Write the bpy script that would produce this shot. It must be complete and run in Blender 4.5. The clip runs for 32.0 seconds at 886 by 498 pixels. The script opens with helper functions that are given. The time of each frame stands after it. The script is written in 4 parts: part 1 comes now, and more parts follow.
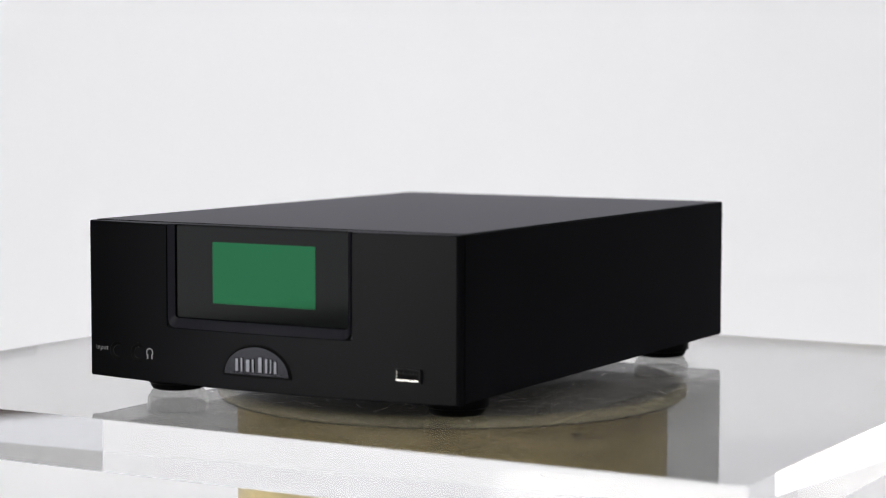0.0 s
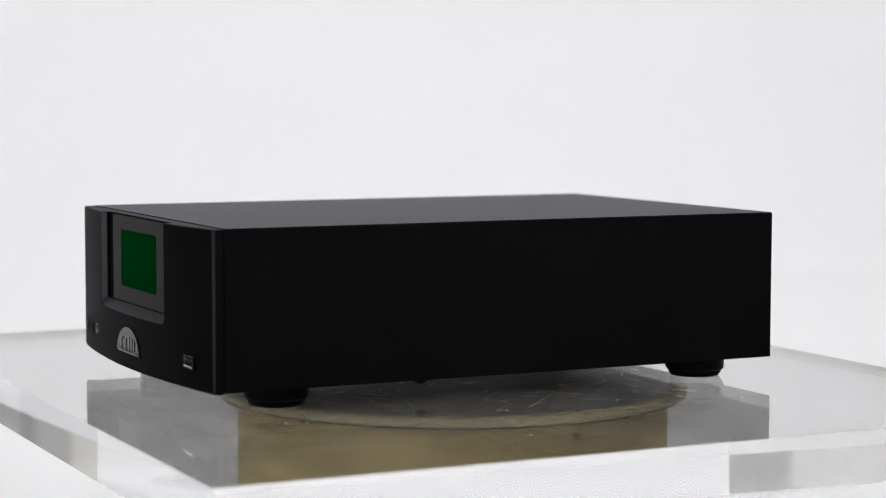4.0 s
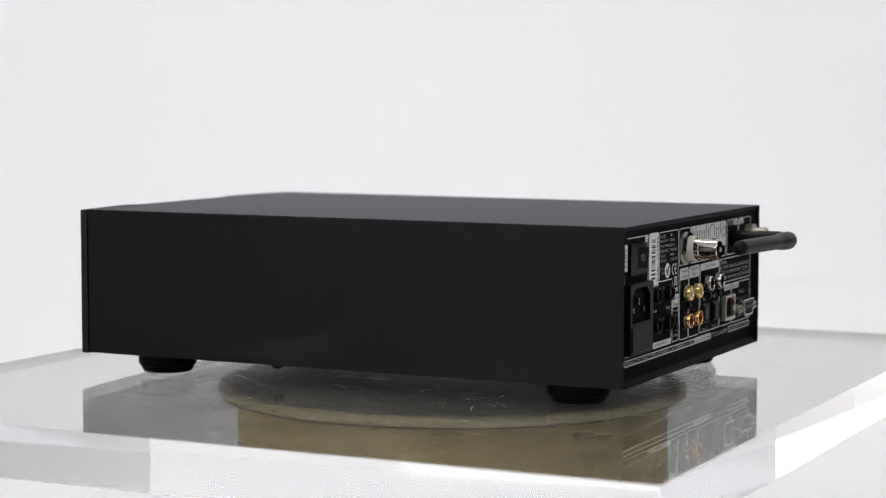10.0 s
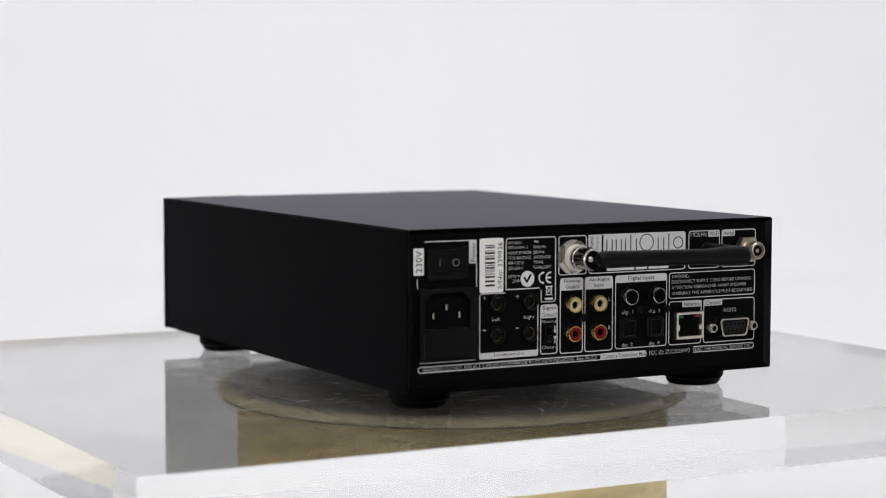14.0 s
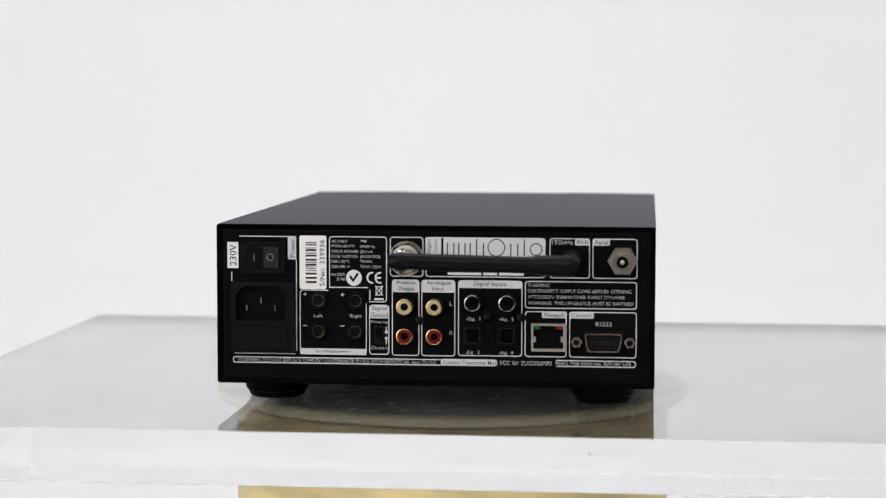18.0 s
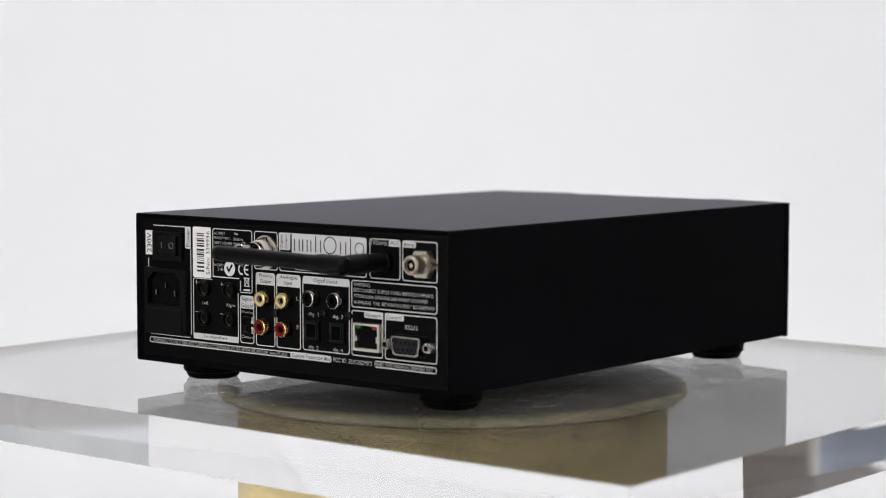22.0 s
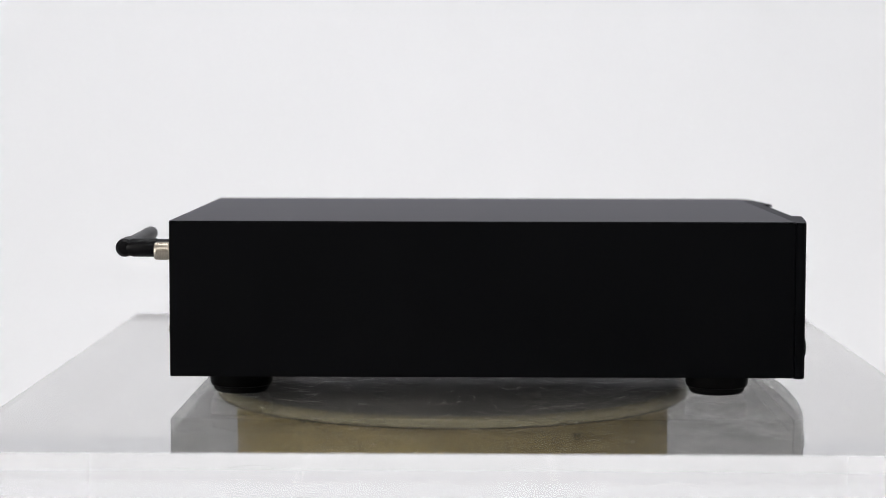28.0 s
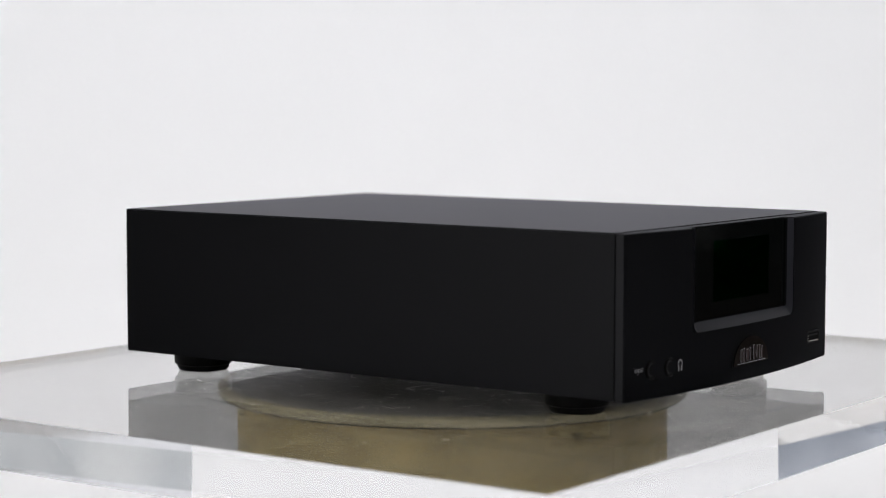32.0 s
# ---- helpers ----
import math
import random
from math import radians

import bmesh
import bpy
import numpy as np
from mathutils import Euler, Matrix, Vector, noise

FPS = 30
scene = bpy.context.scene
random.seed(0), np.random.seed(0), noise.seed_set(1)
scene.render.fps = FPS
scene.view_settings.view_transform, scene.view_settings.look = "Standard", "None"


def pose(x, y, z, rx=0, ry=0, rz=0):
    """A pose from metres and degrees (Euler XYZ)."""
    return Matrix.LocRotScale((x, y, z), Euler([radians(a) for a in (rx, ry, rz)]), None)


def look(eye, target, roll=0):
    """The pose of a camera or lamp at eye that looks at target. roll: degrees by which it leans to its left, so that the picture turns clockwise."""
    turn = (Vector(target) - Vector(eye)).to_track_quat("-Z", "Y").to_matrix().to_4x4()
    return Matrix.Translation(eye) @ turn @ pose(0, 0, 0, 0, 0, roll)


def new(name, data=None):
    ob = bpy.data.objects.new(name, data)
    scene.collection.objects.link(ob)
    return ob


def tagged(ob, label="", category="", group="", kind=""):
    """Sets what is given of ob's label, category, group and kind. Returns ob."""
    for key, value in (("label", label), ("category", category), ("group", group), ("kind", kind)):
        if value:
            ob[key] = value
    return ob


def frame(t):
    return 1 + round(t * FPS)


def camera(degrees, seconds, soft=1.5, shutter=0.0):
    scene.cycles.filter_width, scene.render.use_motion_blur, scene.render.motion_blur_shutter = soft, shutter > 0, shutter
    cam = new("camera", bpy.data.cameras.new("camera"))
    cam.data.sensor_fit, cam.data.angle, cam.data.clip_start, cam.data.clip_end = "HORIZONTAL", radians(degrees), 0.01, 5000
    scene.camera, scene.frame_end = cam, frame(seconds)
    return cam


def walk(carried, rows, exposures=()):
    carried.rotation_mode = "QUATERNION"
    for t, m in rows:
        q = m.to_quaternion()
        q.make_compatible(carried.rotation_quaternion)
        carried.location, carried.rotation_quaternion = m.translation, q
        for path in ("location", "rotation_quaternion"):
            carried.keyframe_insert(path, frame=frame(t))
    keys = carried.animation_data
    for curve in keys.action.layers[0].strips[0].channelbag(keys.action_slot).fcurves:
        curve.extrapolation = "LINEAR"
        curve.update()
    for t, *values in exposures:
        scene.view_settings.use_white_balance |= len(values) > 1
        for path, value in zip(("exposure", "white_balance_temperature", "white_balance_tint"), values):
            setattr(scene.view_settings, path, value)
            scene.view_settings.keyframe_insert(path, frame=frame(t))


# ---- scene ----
cam = camera(24.56, 32.0, soft=1.05)
EYE = (0.0, -1.0872, 0.1505)
STILL = look(EYE, (EYE[0] - 0.0048, EYE[1] + 0.99686, EYE[2] - 0.07909), 0.098)
cam.data.dof.use_dof, cam.data.dof.focus_distance, cam.data.dof.aperture_fstop = True, 1.01, 9.0
walk(cam, [(0, STILL), (32, STILL)])

# ---- light ----
world = bpy.data.worlds.new("world")
scene.world = world
world.use_nodes = True
sky = world.node_tree.nodes.new("ShaderNodeTexSky")
sky.sky_type = "NISHITA"
sky.sun_disc = False
sky.air_density, sky.dust_density, sky.ozone_density = 1.0, 6.0, 0.6
sky.sun_elevation, sky.sun_rotation = radians(40), radians(250)
world.node_tree.links.new(sky.outputs[0], world.node_tree.nodes["Background"].inputs[0])
world.node_tree.nodes["Background"].inputs[1].default_value = 0.12


def area(name, eye, target, w, h, watts, colour):
    d = bpy.data.lights.new(name, "AREA")
    d.shape, d.size, d.size_y, d.energy, d.color = "RECTANGLE", w, h, watts, colour
    ob = new(name, d)
    ob.matrix_world = look(eye, target)
    return ob


CEIL = 1.75
# unseen lamp added to brighten the backdrop, standing for studio lighting
area("backdrop_light", (-0.12, 0.15, CEIL - 0.45), (-0.14, 1.65, 0.45), 1.1, 0.5, 20.0, (0.985, 0.98, 1.0))
# unseen low lamp, added for the display's green reflection
area("display_reflection_light", (-2.62, -1.34, -0.07), (0, -1.34, -0.07), 0.56, 0.40, 4.0, (0.975, 0.985, 1.0))
area("window_daylight", (-2.62, -3.13, 0.61), (0, -3.13, 0.61), 2.96, 1.76, 66, (1.0, 0.99, 0.965))
# unseen fill lamp added to brighten the rear labels and the room
area("room_fill_light", (0.6, -2.3, CEIL - 0.03), (0.6, -2.3, 0), 3.0, 1.8, 45, (1.0, 0.98, 0.97))
scene.view_settings.exposure = 0.0
# the sheet passes light on inside itself many times
scene.cycles.max_bounces, scene.cycles.glossy_bounces, scene.cycles.transmission_bounces = 24, 16, 20


# ---- materials ----
def material(name, colour, rough=0.5, metal=0.0, spec=0.5, grain=0.0, grain_size=400.0, bump=0.0, bump_size=900.0, stain=0.0, stain_size=12.0, coat=0.0, stretch=None):
    m = bpy.data.materials.new(name)
    m.use_nodes = True
    nt = m.node_tree
    b = nt.nodes["Principled BSDF"]
    b.inputs["Roughness"].default_value = rough
    b.inputs["Metallic"].default_value = metal
    b.inputs["Specular IOR Level"].default_value = spec
    b.inputs["Coat Weight"].default_value = coat
    b.inputs["Base Color"].default_value = (*colour, 1)
    co = nt.nodes.new("ShaderNodeTexCoord")
    place = co.outputs["Object"]
    if stretch:
        mp = nt.nodes.new("ShaderNodeMapping")
        mp.inputs["Scale"].default_value = stretch
        nt.links.new(place, mp.inputs["Vector"])
        place = mp.outputs[0]
    if grain or stain:
        def noisy(size, amount, seed):
            n = nt.nodes.new("ShaderNodeTexNoise")
            n.inputs["Scale"].default_value = size
            n.inputs["Detail"].default_value = 4
            nt.links.new(place, n.inputs["Vector"])
            r = nt.nodes.new("ShaderNodeMapRange")
            r.inputs["From Min"].default_value, r.inputs["From Max"].default_value = 0.25, 0.75
            r.inputs["To Min"].default_value, r.inputs["To Max"].default_value = 1 - amount, 1 + amount
            nt.links.new(n.outputs["Fac"], r.inputs["Value"])
            return r.outputs[0]
        a = noisy(grain_size, grain, 0)
        c = noisy(stain_size, stain, 1)
        mul = nt.nodes.new("ShaderNodeMath")
        mul.operation = "MULTIPLY"
        nt.links.new(a, mul.inputs[0])
        nt.links.new(c, mul.inputs[1])
        mix = nt.nodes.new("ShaderNodeVectorMath")
        mix.operation = "SCALE"
        mix.inputs[0].default_value = colour
        nt.links.new(mul.outputs[0], mix.inputs["Scale"])
        nt.links.new(mix.outputs[0], b.inputs["Base Color"])
        rr = nt.nodes.new("ShaderNodeMath")
        rr.operation = "MULTIPLY"
        rr.inputs[1].default_value = rough
        nt.links.new(c, rr.inputs[0])
        nt.links.new(rr.outputs[0], b.inputs["Roughness"])
    if bump:
        n = nt.nodes.new("ShaderNodeTexNoise")
        n.inputs["Scale"].default_value = bump_size
        n.inputs["Detail"].default_value = 3
        nt.links.new(co.outputs["Object"], n.inputs["Vector"])
        bp = nt.nodes.new("ShaderNodeBump")
        bp.inputs["Strength"].default_value = bump
        bp.inputs["Distance"].default_value = 0.0002
        nt.links.new(n.outputs["Fac"], bp.inputs["Height"])
        nt.links.new(bp.outputs[0], b.inputs["Normal"])
    return m


def satin(name, colour, rough, low, high, grain_size):
    """Black textured paint: a dark ground with a weak, broad gloss that grows towards grazing view."""
    m = bpy.data.materials.new(name)
    m.use_nodes = True
    nt = m.node_tree
    nt.nodes.remove(nt.nodes["Principled BSDF"])
    out = nt.nodes["Material Output"]
    co = nt.nodes.new("ShaderNodeTexCoord")
    fine, broad = nt.nodes.new("ShaderNodeTexNoise"), nt.nodes.new("ShaderNodeTexNoise")
    fine.inputs["Scale"].default_value, broad.inputs["Scale"].default_value = grain_size, 16.0
    for n in (fine, broad):
        n.inputs["Detail"].default_value = 4
        nt.links.new(co.outputs["Object"], n.inputs["Vector"])
    dif, glo, mix = nt.nodes.new("ShaderNodeBsdfDiffuse"), nt.nodes.new("ShaderNodeBsdfAnisotropic"), nt.nodes.new("ShaderNodeMixShader")
    tone = nt.nodes.new("ShaderNodeVectorMath")
    tone.operation = "SCALE"
    tone.inputs[0].default_value = colour
    span = nt.nodes.new("ShaderNodeMapRange")
    span.inputs["To Min"].default_value, span.inputs["To Max"].default_value = 0.7, 1.3
    nt.links.new(fine.outputs["Fac"], span.inputs["Value"])
    nt.links.new(span.outputs[0], tone.inputs["Scale"])
    nt.links.new(tone.outputs[0], dif.inputs["Color"])
    rr = nt.nodes.new("ShaderNodeMapRange")
    rr.inputs["To Min"].default_value, rr.inputs["To Max"].default_value = rough - 0.05, rough + 0.05
    nt.links.new(broad.outputs["Fac"], rr.inputs["Value"])
    nt.links.new(rr.outputs[0], glo.inputs["Roughness"])
    glo.inputs["Color"].default_value = (0.945, 0.94, 1.0, 1)
    lw = nt.nodes.new("ShaderNodeLayerWeight")
    lw.inputs["Blend"].default_value = 0.5
    cube = nt.nodes.new("ShaderNodeMath")
    cube.operation = "POWER"
    cube.inputs[1].default_value = 6.0
    nt.links.new(lw.outputs["Facing"], cube.inputs[0])
    fac = nt.nodes.new("ShaderNodeMapRange")
    fac.inputs["To Min"].default_value, fac.inputs["To Max"].default_value = low, high
    nt.links.new(cube.outputs[0], fac.inputs["Value"])
    nt.links.new(fac.outputs[0], mix.inputs[0])
    nt.links.new(dif.outputs[0], mix.inputs[1])
    nt.links.new(glo.outputs[0], mix.inputs[2])
    nt.links.new(mix.outputs[0], out.inputs["Surface"])
    return m


BLACK = satin("black_satin_paint", (0.0006, 0.0008, 0.0011), 0.42, 0.0076, 0.24, 1400)
PANEL = satin("black_anodised_front", (0.0006, 0.0008, 0.0011), 0.36, 0.0098, 0.16, 1800)
REAR_BLACK = material("black_rear_panel", (0.0026, 0.0026, 0.0029), 0.7, 0, 0.05, grain=0.1, grain_size=900, stain=0.1, stain_size=40)
PLASTIC = material("black_plastic", (0.0018, 0.0018, 0.0025), 0.38, 0, 0.13, grain=0.1, grain_size=700, stain=0.1, stain_size=60)
# near-black for the shade in holes and gaps, and for black inserts
CAVITY = material("hole_shade_black", (0.001, 0.001, 0.001), 0.8, 0, 0.1)
RUBBER = material("black_rubber", (0.0014, 0.0014, 0.0014), 0.5, 0, 0.05, grain=0.2, grain_size=600, stain=0.15, stain_size=80)
GLASS_BLACK = material("smoked_display_glass", (0.002, 0.0025, 0.0025), 0.06, 0, 0.045)
LCD = material("green_display_film", (0.0047, 0.0255, 0.0113), 0.05, 1.0, 0.5, grain=0.03, grain_size=2500)
LEDGE = material("grey_anodised_ledge", (0.018, 0.0185, 0.027), 0.4, 0, 0.4, grain=0.1, grain_size=1500)
BADGE = material("smoked_badge", (0.034, 0.034, 0.038), 0.07, 1.0, 0.5, grain=0.1, grain_size=800)
BADGE_LINE = material("badge_relief", (0.20, 0.20, 0.22), 0.08, 1.0, 0.5)
PRINT = material("white_screen_print", (0.68, 0.68, 0.68), 0.6, 0, 0.3, grain=0.08, grain_size=900)
FINE_PRINT = material("fine_screen_print", (0.55, 0.55, 0.555), 0.6, 0, 0.3, grain=0.08, grain_size=900)
FRONT_PRINT = material("grey_front_print", (0.30, 0.30, 0.31), 0.6, 0, 0.3, grain=0.08, grain_size=900)
PRINT_TAG = material("grey_white_print", (0.62, 0.62, 0.63), 0.55, 0, 0.3, grain=0.06, grain_size=700)
LABEL = material("white_paper_label", (0.84, 0.825, 0.815), 0.3, 0, 0.6, grain=0.04, grain_size=500)
INK = material("black_ink", (0.012, 0.012, 0.014), 0.6)
GOLD = material("gold_plate", (0.70, 0.50, 0.20), 0.24, 1.0, 0.5, grain=0.06, grain_size=900)
CHROME = material("nickel_plate", (0.50, 0.47, 0.44), 0.14, 1.0, 0.5, grain=0.08, grain_size=700)
STEEL = material("dull_steel", (0.74, 0.71, 0.63), 0.28, 1.0, 0.5, grain=0.1, grain_size=500)
DARK_STEEL = material("bronzed_steel", (0.30, 0.28, 0.25), 0.24, 1.0, 0.5, grain=0.1, grain_size=500)
WARM_NICKEL = material("warm_nickel", (0.48, 0.43, 0.36), 0.32, 1.0, 0.5, grain=0.1, grain_size=600)
RED = material("red_plastic", (0.16, 0.004, 0.005), 0.4, 0, 0.15)
# darker gold for the rings inside the speaker sockets
DARK_GOLD = material("dark_gold", (0.36, 0.26, 0.10), 0.4, 1.0, 0.5, grain=0.1, grain_size=900)
CREAM = material("cream_plastic", (0.56, 0.47, 0.28), 0.4)
IVORY = material("aged_ivory_plastic", (0.58, 0.56, 0.51), 0.4)
DARK_PLASTIC = material("moulded_dark_plastic", (0.003, 0.003, 0.0035), 0.4, 0, 0.25, grain=0.1, grain_size=700)
# darker print for the switch marks
DIM_PRINT = material("dark_grey_print", (0.13, 0.13, 0.135), 0.6, 0, 0.3)
PAPER = material("white_floor_paper", (0.72, 0.72, 0.73), 0.85, 0, 0.2, grain=0.02, grain_size=60, stain=0.03, stain_size=2.0)
LED_GREEN = material("green_led", (0.012, 0.12, 0.03), 0.3)
LED_RED = material("red_led", (0.20, 0.015, 0.02), 0.3)
DRUM = material("cream_painted_drum", (0.74, 0.60, 0.30), 0.45, 0, 0.4, grain=0.2, grain_size=30, stain=0.34, stain_size=8, stretch=(1, 1, 4.5))
PLATTER = material("cream_platter_rim", (0.78, 0.70, 0.45), 0.2, 0, 0.5, grain=0.06, grain_size=200, stain=0.12, stain_size=14)
MAT = material("grey_platter_mat", (0.36, 0.345, 0.32), 0.6, 0, 0.3, grain=0.25, grain_size=70, stain=0.4, stain_size=14)
SEAM = material("gap_shade_and_ring", (0.17, 0.145, 0.095), 0.6, 0, 0.3, grain=0.3, grain_size=60, stain=0.4, stain_size=10)
BRIGHT = material("bright_steel_lip", (0.85, 0.82, 0.78), 0.25, 1.0, 0.5)
SCUFF = material("scratch_white", (0.66, 0.66, 0.62), 0.5)
SWEEP = material("glowing_white_backdrop", (0.86, 0.86, 0.875), 0.85, 0, 0.2, grain=0.012, grain_size=60, stain=0.012, stain_size=1.5)
# glow added to the plain white, so it stays bright inside the acrylic
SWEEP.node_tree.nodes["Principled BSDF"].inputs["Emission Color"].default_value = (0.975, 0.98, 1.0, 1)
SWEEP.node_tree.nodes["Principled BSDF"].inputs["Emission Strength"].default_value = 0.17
LCD.node_tree.nodes["Principled BSDF"].inputs["Specular Tint"].default_value = (0.30, 0.52, 0.42, 1)
PLASTER = material("white_wall_paint", (0.80, 0.80, 0.79), 0.8, 0, 0.3, grain=0.03, grain_size=40, stain=0.04, stain_size=1.2)


def cloudy(name, dim, bright, strength):
    """A glowing panel with soft grey clouds, added for the acrylic's edges to show."""
    m = bpy.data.materials.new(name)
    m.use_nodes = True
    nt = m.node_tree
    co, mp, n, r = (nt.nodes.new(k) for k in ("ShaderNodeTexCoord", "ShaderNodeMapping", "ShaderNodeTexNoise", "ShaderNodeValToRGB"))
    mp.inputs["Scale"].default_value = (1.0, 2.2, 1.0)
    n.inputs["Scale"].default_value, n.inputs["Detail"].default_value, n.inputs["Roughness"].default_value = 1.3, 5, 0.55
    r.color_ramp.elements[0].position, r.color_ramp.elements[1].position = 0.36, 0.58
    r.color_ramp.elements[0].color, r.color_ramp.elements[1].color = (*dim, 1), (*bright, 1)
    e = nt.nodes.new("ShaderNodeEmission")
    e.inputs["Strength"].default_value = strength
    nt.links.new(co.outputs["Object"], mp.inputs["Vector"])
    nt.links.new(mp.outputs[0], n.inputs["Vector"])
    nt.links.new(n.outputs["Fac"], r.inputs["Fac"])
    # glow painted brighter and warmer towards the south
    xyz, span, warm = nt.nodes.new("ShaderNodeSeparateXYZ"), nt.nodes.new("ShaderNodeMapRange"), nt.nodes.new("ShaderNodeMix")
    warm.data_type = "RGBA"
    warm.inputs[7].default_value = (1.10, 1.05, 0.93, 1)
    span.inputs["From Min"].default_value, span.inputs["From Max"].default_value = -3.0, -3.9
    nt.links.new(co.outputs["Object"], xyz.inputs[0])
    nt.links.new(xyz.outputs["Y"], span.inputs["Value"])
    nt.links.new(span.outputs[0], warm.inputs[0])
    nt.links.new(r.outputs[0], warm.inputs[6])
    nt.links.new(warm.outputs[2], e.inputs["Color"])
    nt.links.new(e.outputs[0], nt.nodes["Material Output"].inputs["Surface"])
    return m


HAZE = cloudy("cloudy_glow", (0.50, 0.525, 0.56), (0.70, 0.71, 0.73), 0.86)
BLUE_HAZE = cloudy("bluish_glow", (0.09, 0.11, 0.155), (0.42, 0.46, 0.54), 0.9)
# near-black walls stand in for a dim room in the amplifier's reflections
DARK_WALL = material("dim_room_wall", (0.055, 0.056, 0.06), 0.8, 0, 0.3, grain=0.08, grain_size=30, stain=0.1, stain_size=1.0)
TILE = material("brown_stone_tile", (0.098, 0.066, 0.051), 0.55, 0, 0.25, grain=0.3, grain_size=60, stain=0.4, stain_size=5, bump=0.3, bump_size=60)
GROUT = material("pale_grout", (0.62, 0.58, 0.52), 0.8, 0, 0.3, grain=0.1, grain_size=80)
FRAME_WHITE = material("white_window_frame", (0.75, 0.75, 0.74), 0.5)


def acrylic():
    m = bpy.data.materials.new("clear_acrylic")
    m.use_nodes = True
    b = m.node_tree.nodes["Principled BSDF"]
    b.inputs["Base Color"].default_value = (0.985, 0.985, 0.98, 1)
    b.inputs["Roughness"].default_value = 0.0
    b.inputs["IOR"].default_value = 1.49
    b.inputs["Transmission Weight"].default_value = 1.0
    return m


ACRYLIC = acrylic()


def film():
    """A film added to dim the view through the sheet, with faint streaks."""
    m = bpy.data.materials.new("view_dimming_film")
    m.use_nodes = True
    nt = m.node_tree
    nt.nodes.remove(nt.nodes["Principled BSDF"])
    co, mp, n, r, tr = (nt.nodes.new(k) for k in ("ShaderNodeTexCoord", "ShaderNodeMapping", "ShaderNodeTexNoise", "ShaderNodeValToRGB", "ShaderNodeBsdfTransparent"))
    mp.inputs["Scale"].default_value = (1.0, 1.6, 1.0)
    n.inputs["Scale"].default_value, n.inputs["Detail"].default_value, n.inputs["Roughness"].default_value = 26.0, 6, 0.62
    r.color_ramp.elements[0].position, r.color_ramp.elements[1].position = 0.3, 0.7
    r.color_ramp.elements[0].color, r.color_ramp.elements[1].color = (0.68, 0.68, 0.675, 1), (0.78, 0.775, 0.77, 1)
    nt.links.new(co.outputs["Object"], mp.inputs["Vector"])
    nt.links.new(mp.outputs[0], n.inputs["Vector"])
    nt.links.new(n.outputs["Fac"], r.inputs["Fac"])
    nt.links.new(r.outputs[0], tr.inputs["Color"])
    nt.links.new(tr.outputs[0], nt.nodes["Material Output"].inputs["Surface"])
    return m


FILM = film()


def haze():
    """Fine dust lying on the sheet: mostly clear, with a weak pale scatter that comes and goes."""
    m = bpy.data.materials.new("fine_dust")
    m.use_nodes = True
    nt = m.node_tree
    nt.nodes.remove(nt.nodes["Principled BSDF"])
    co, n, streak, mp = (nt.nodes.new(k) for k in ("ShaderNodeTexCoord", "ShaderNodeTexNoise", "ShaderNodeTexNoise", "ShaderNodeMapping"))
    n.inputs["Scale"].default_value, n.inputs["Detail"].default_value = 14.0, 6
    mp.inputs["Scale"].default_value = (1.0, 9.0, 1.0)
    mp.inputs["Rotation"].default_value = (0, 0, 0.35)
    streak.inputs["Scale"].default_value, streak.inputs["Detail"].default_value, streak.inputs["Roughness"].default_value = 40.0, 5, 0.7
    nt.links.new(co.outputs["Object"], n.inputs["Vector"])
    nt.links.new(co.outputs["Object"], mp.inputs["Vector"])
    nt.links.new(mp.outputs[0], streak.inputs["Vector"])
    mul, span = nt.nodes.new("ShaderNodeMath"), nt.nodes.new("ShaderNodeMapRange")
    mul.operation = "MULTIPLY"
    nt.links.new(n.outputs["Fac"], mul.inputs[0])
    nt.links.new(streak.outputs["Fac"], mul.inputs[1])
    span.inputs["From Min"].default_value, span.inputs["From Max"].default_value = 0.14, 0.40
    span.inputs["To Min"].default_value, span.inputs["To Max"].default_value = 0.0, 0.018
    nt.links.new(mul.outputs[0], span.inputs["Value"])
    clear, dust, mix = nt.nodes.new("ShaderNodeBsdfTransparent"), nt.nodes.new("ShaderNodeBsdfDiffuse"), nt.nodes.new("ShaderNodeMixShader")
    dust.inputs["Color"].default_value = (0.78, 0.77, 0.74, 1)
    nt.links.new(span.outputs[0], mix.inputs[0])
    nt.links.new(clear.outputs[0], mix.inputs[1])
    nt.links.new(dust.outputs[0], mix.inputs[2])
    nt.links.new(mix.outputs[0], nt.nodes["Material Output"].inputs["Surface"])
    return m


HAZE_DUST = haze()

# ---- mesh helpers ----
MM = 0.001


def part(name, bm, mat, parent, label=""):
    """One mesh object out of a bmesh, under a thing or a part."""
    me = bpy.data.meshes.new(name)
    bmesh.ops.recalc_face_normals(bm, faces=bm.faces[:])
    bm.to_mesh(me)
    bm.free()
    me.materials.append(mat)
    ob = new(name, me)
    if parent is not None:
        ob.parent = parent
    if label:
        tagged(ob, label)
    return ob


def smooth(ob, angle=35):
    for f in ob.data.polygons:
        f.use_smooth = True
    ob.data.set_sharp_from_angle(angle=radians(angle))
    return ob


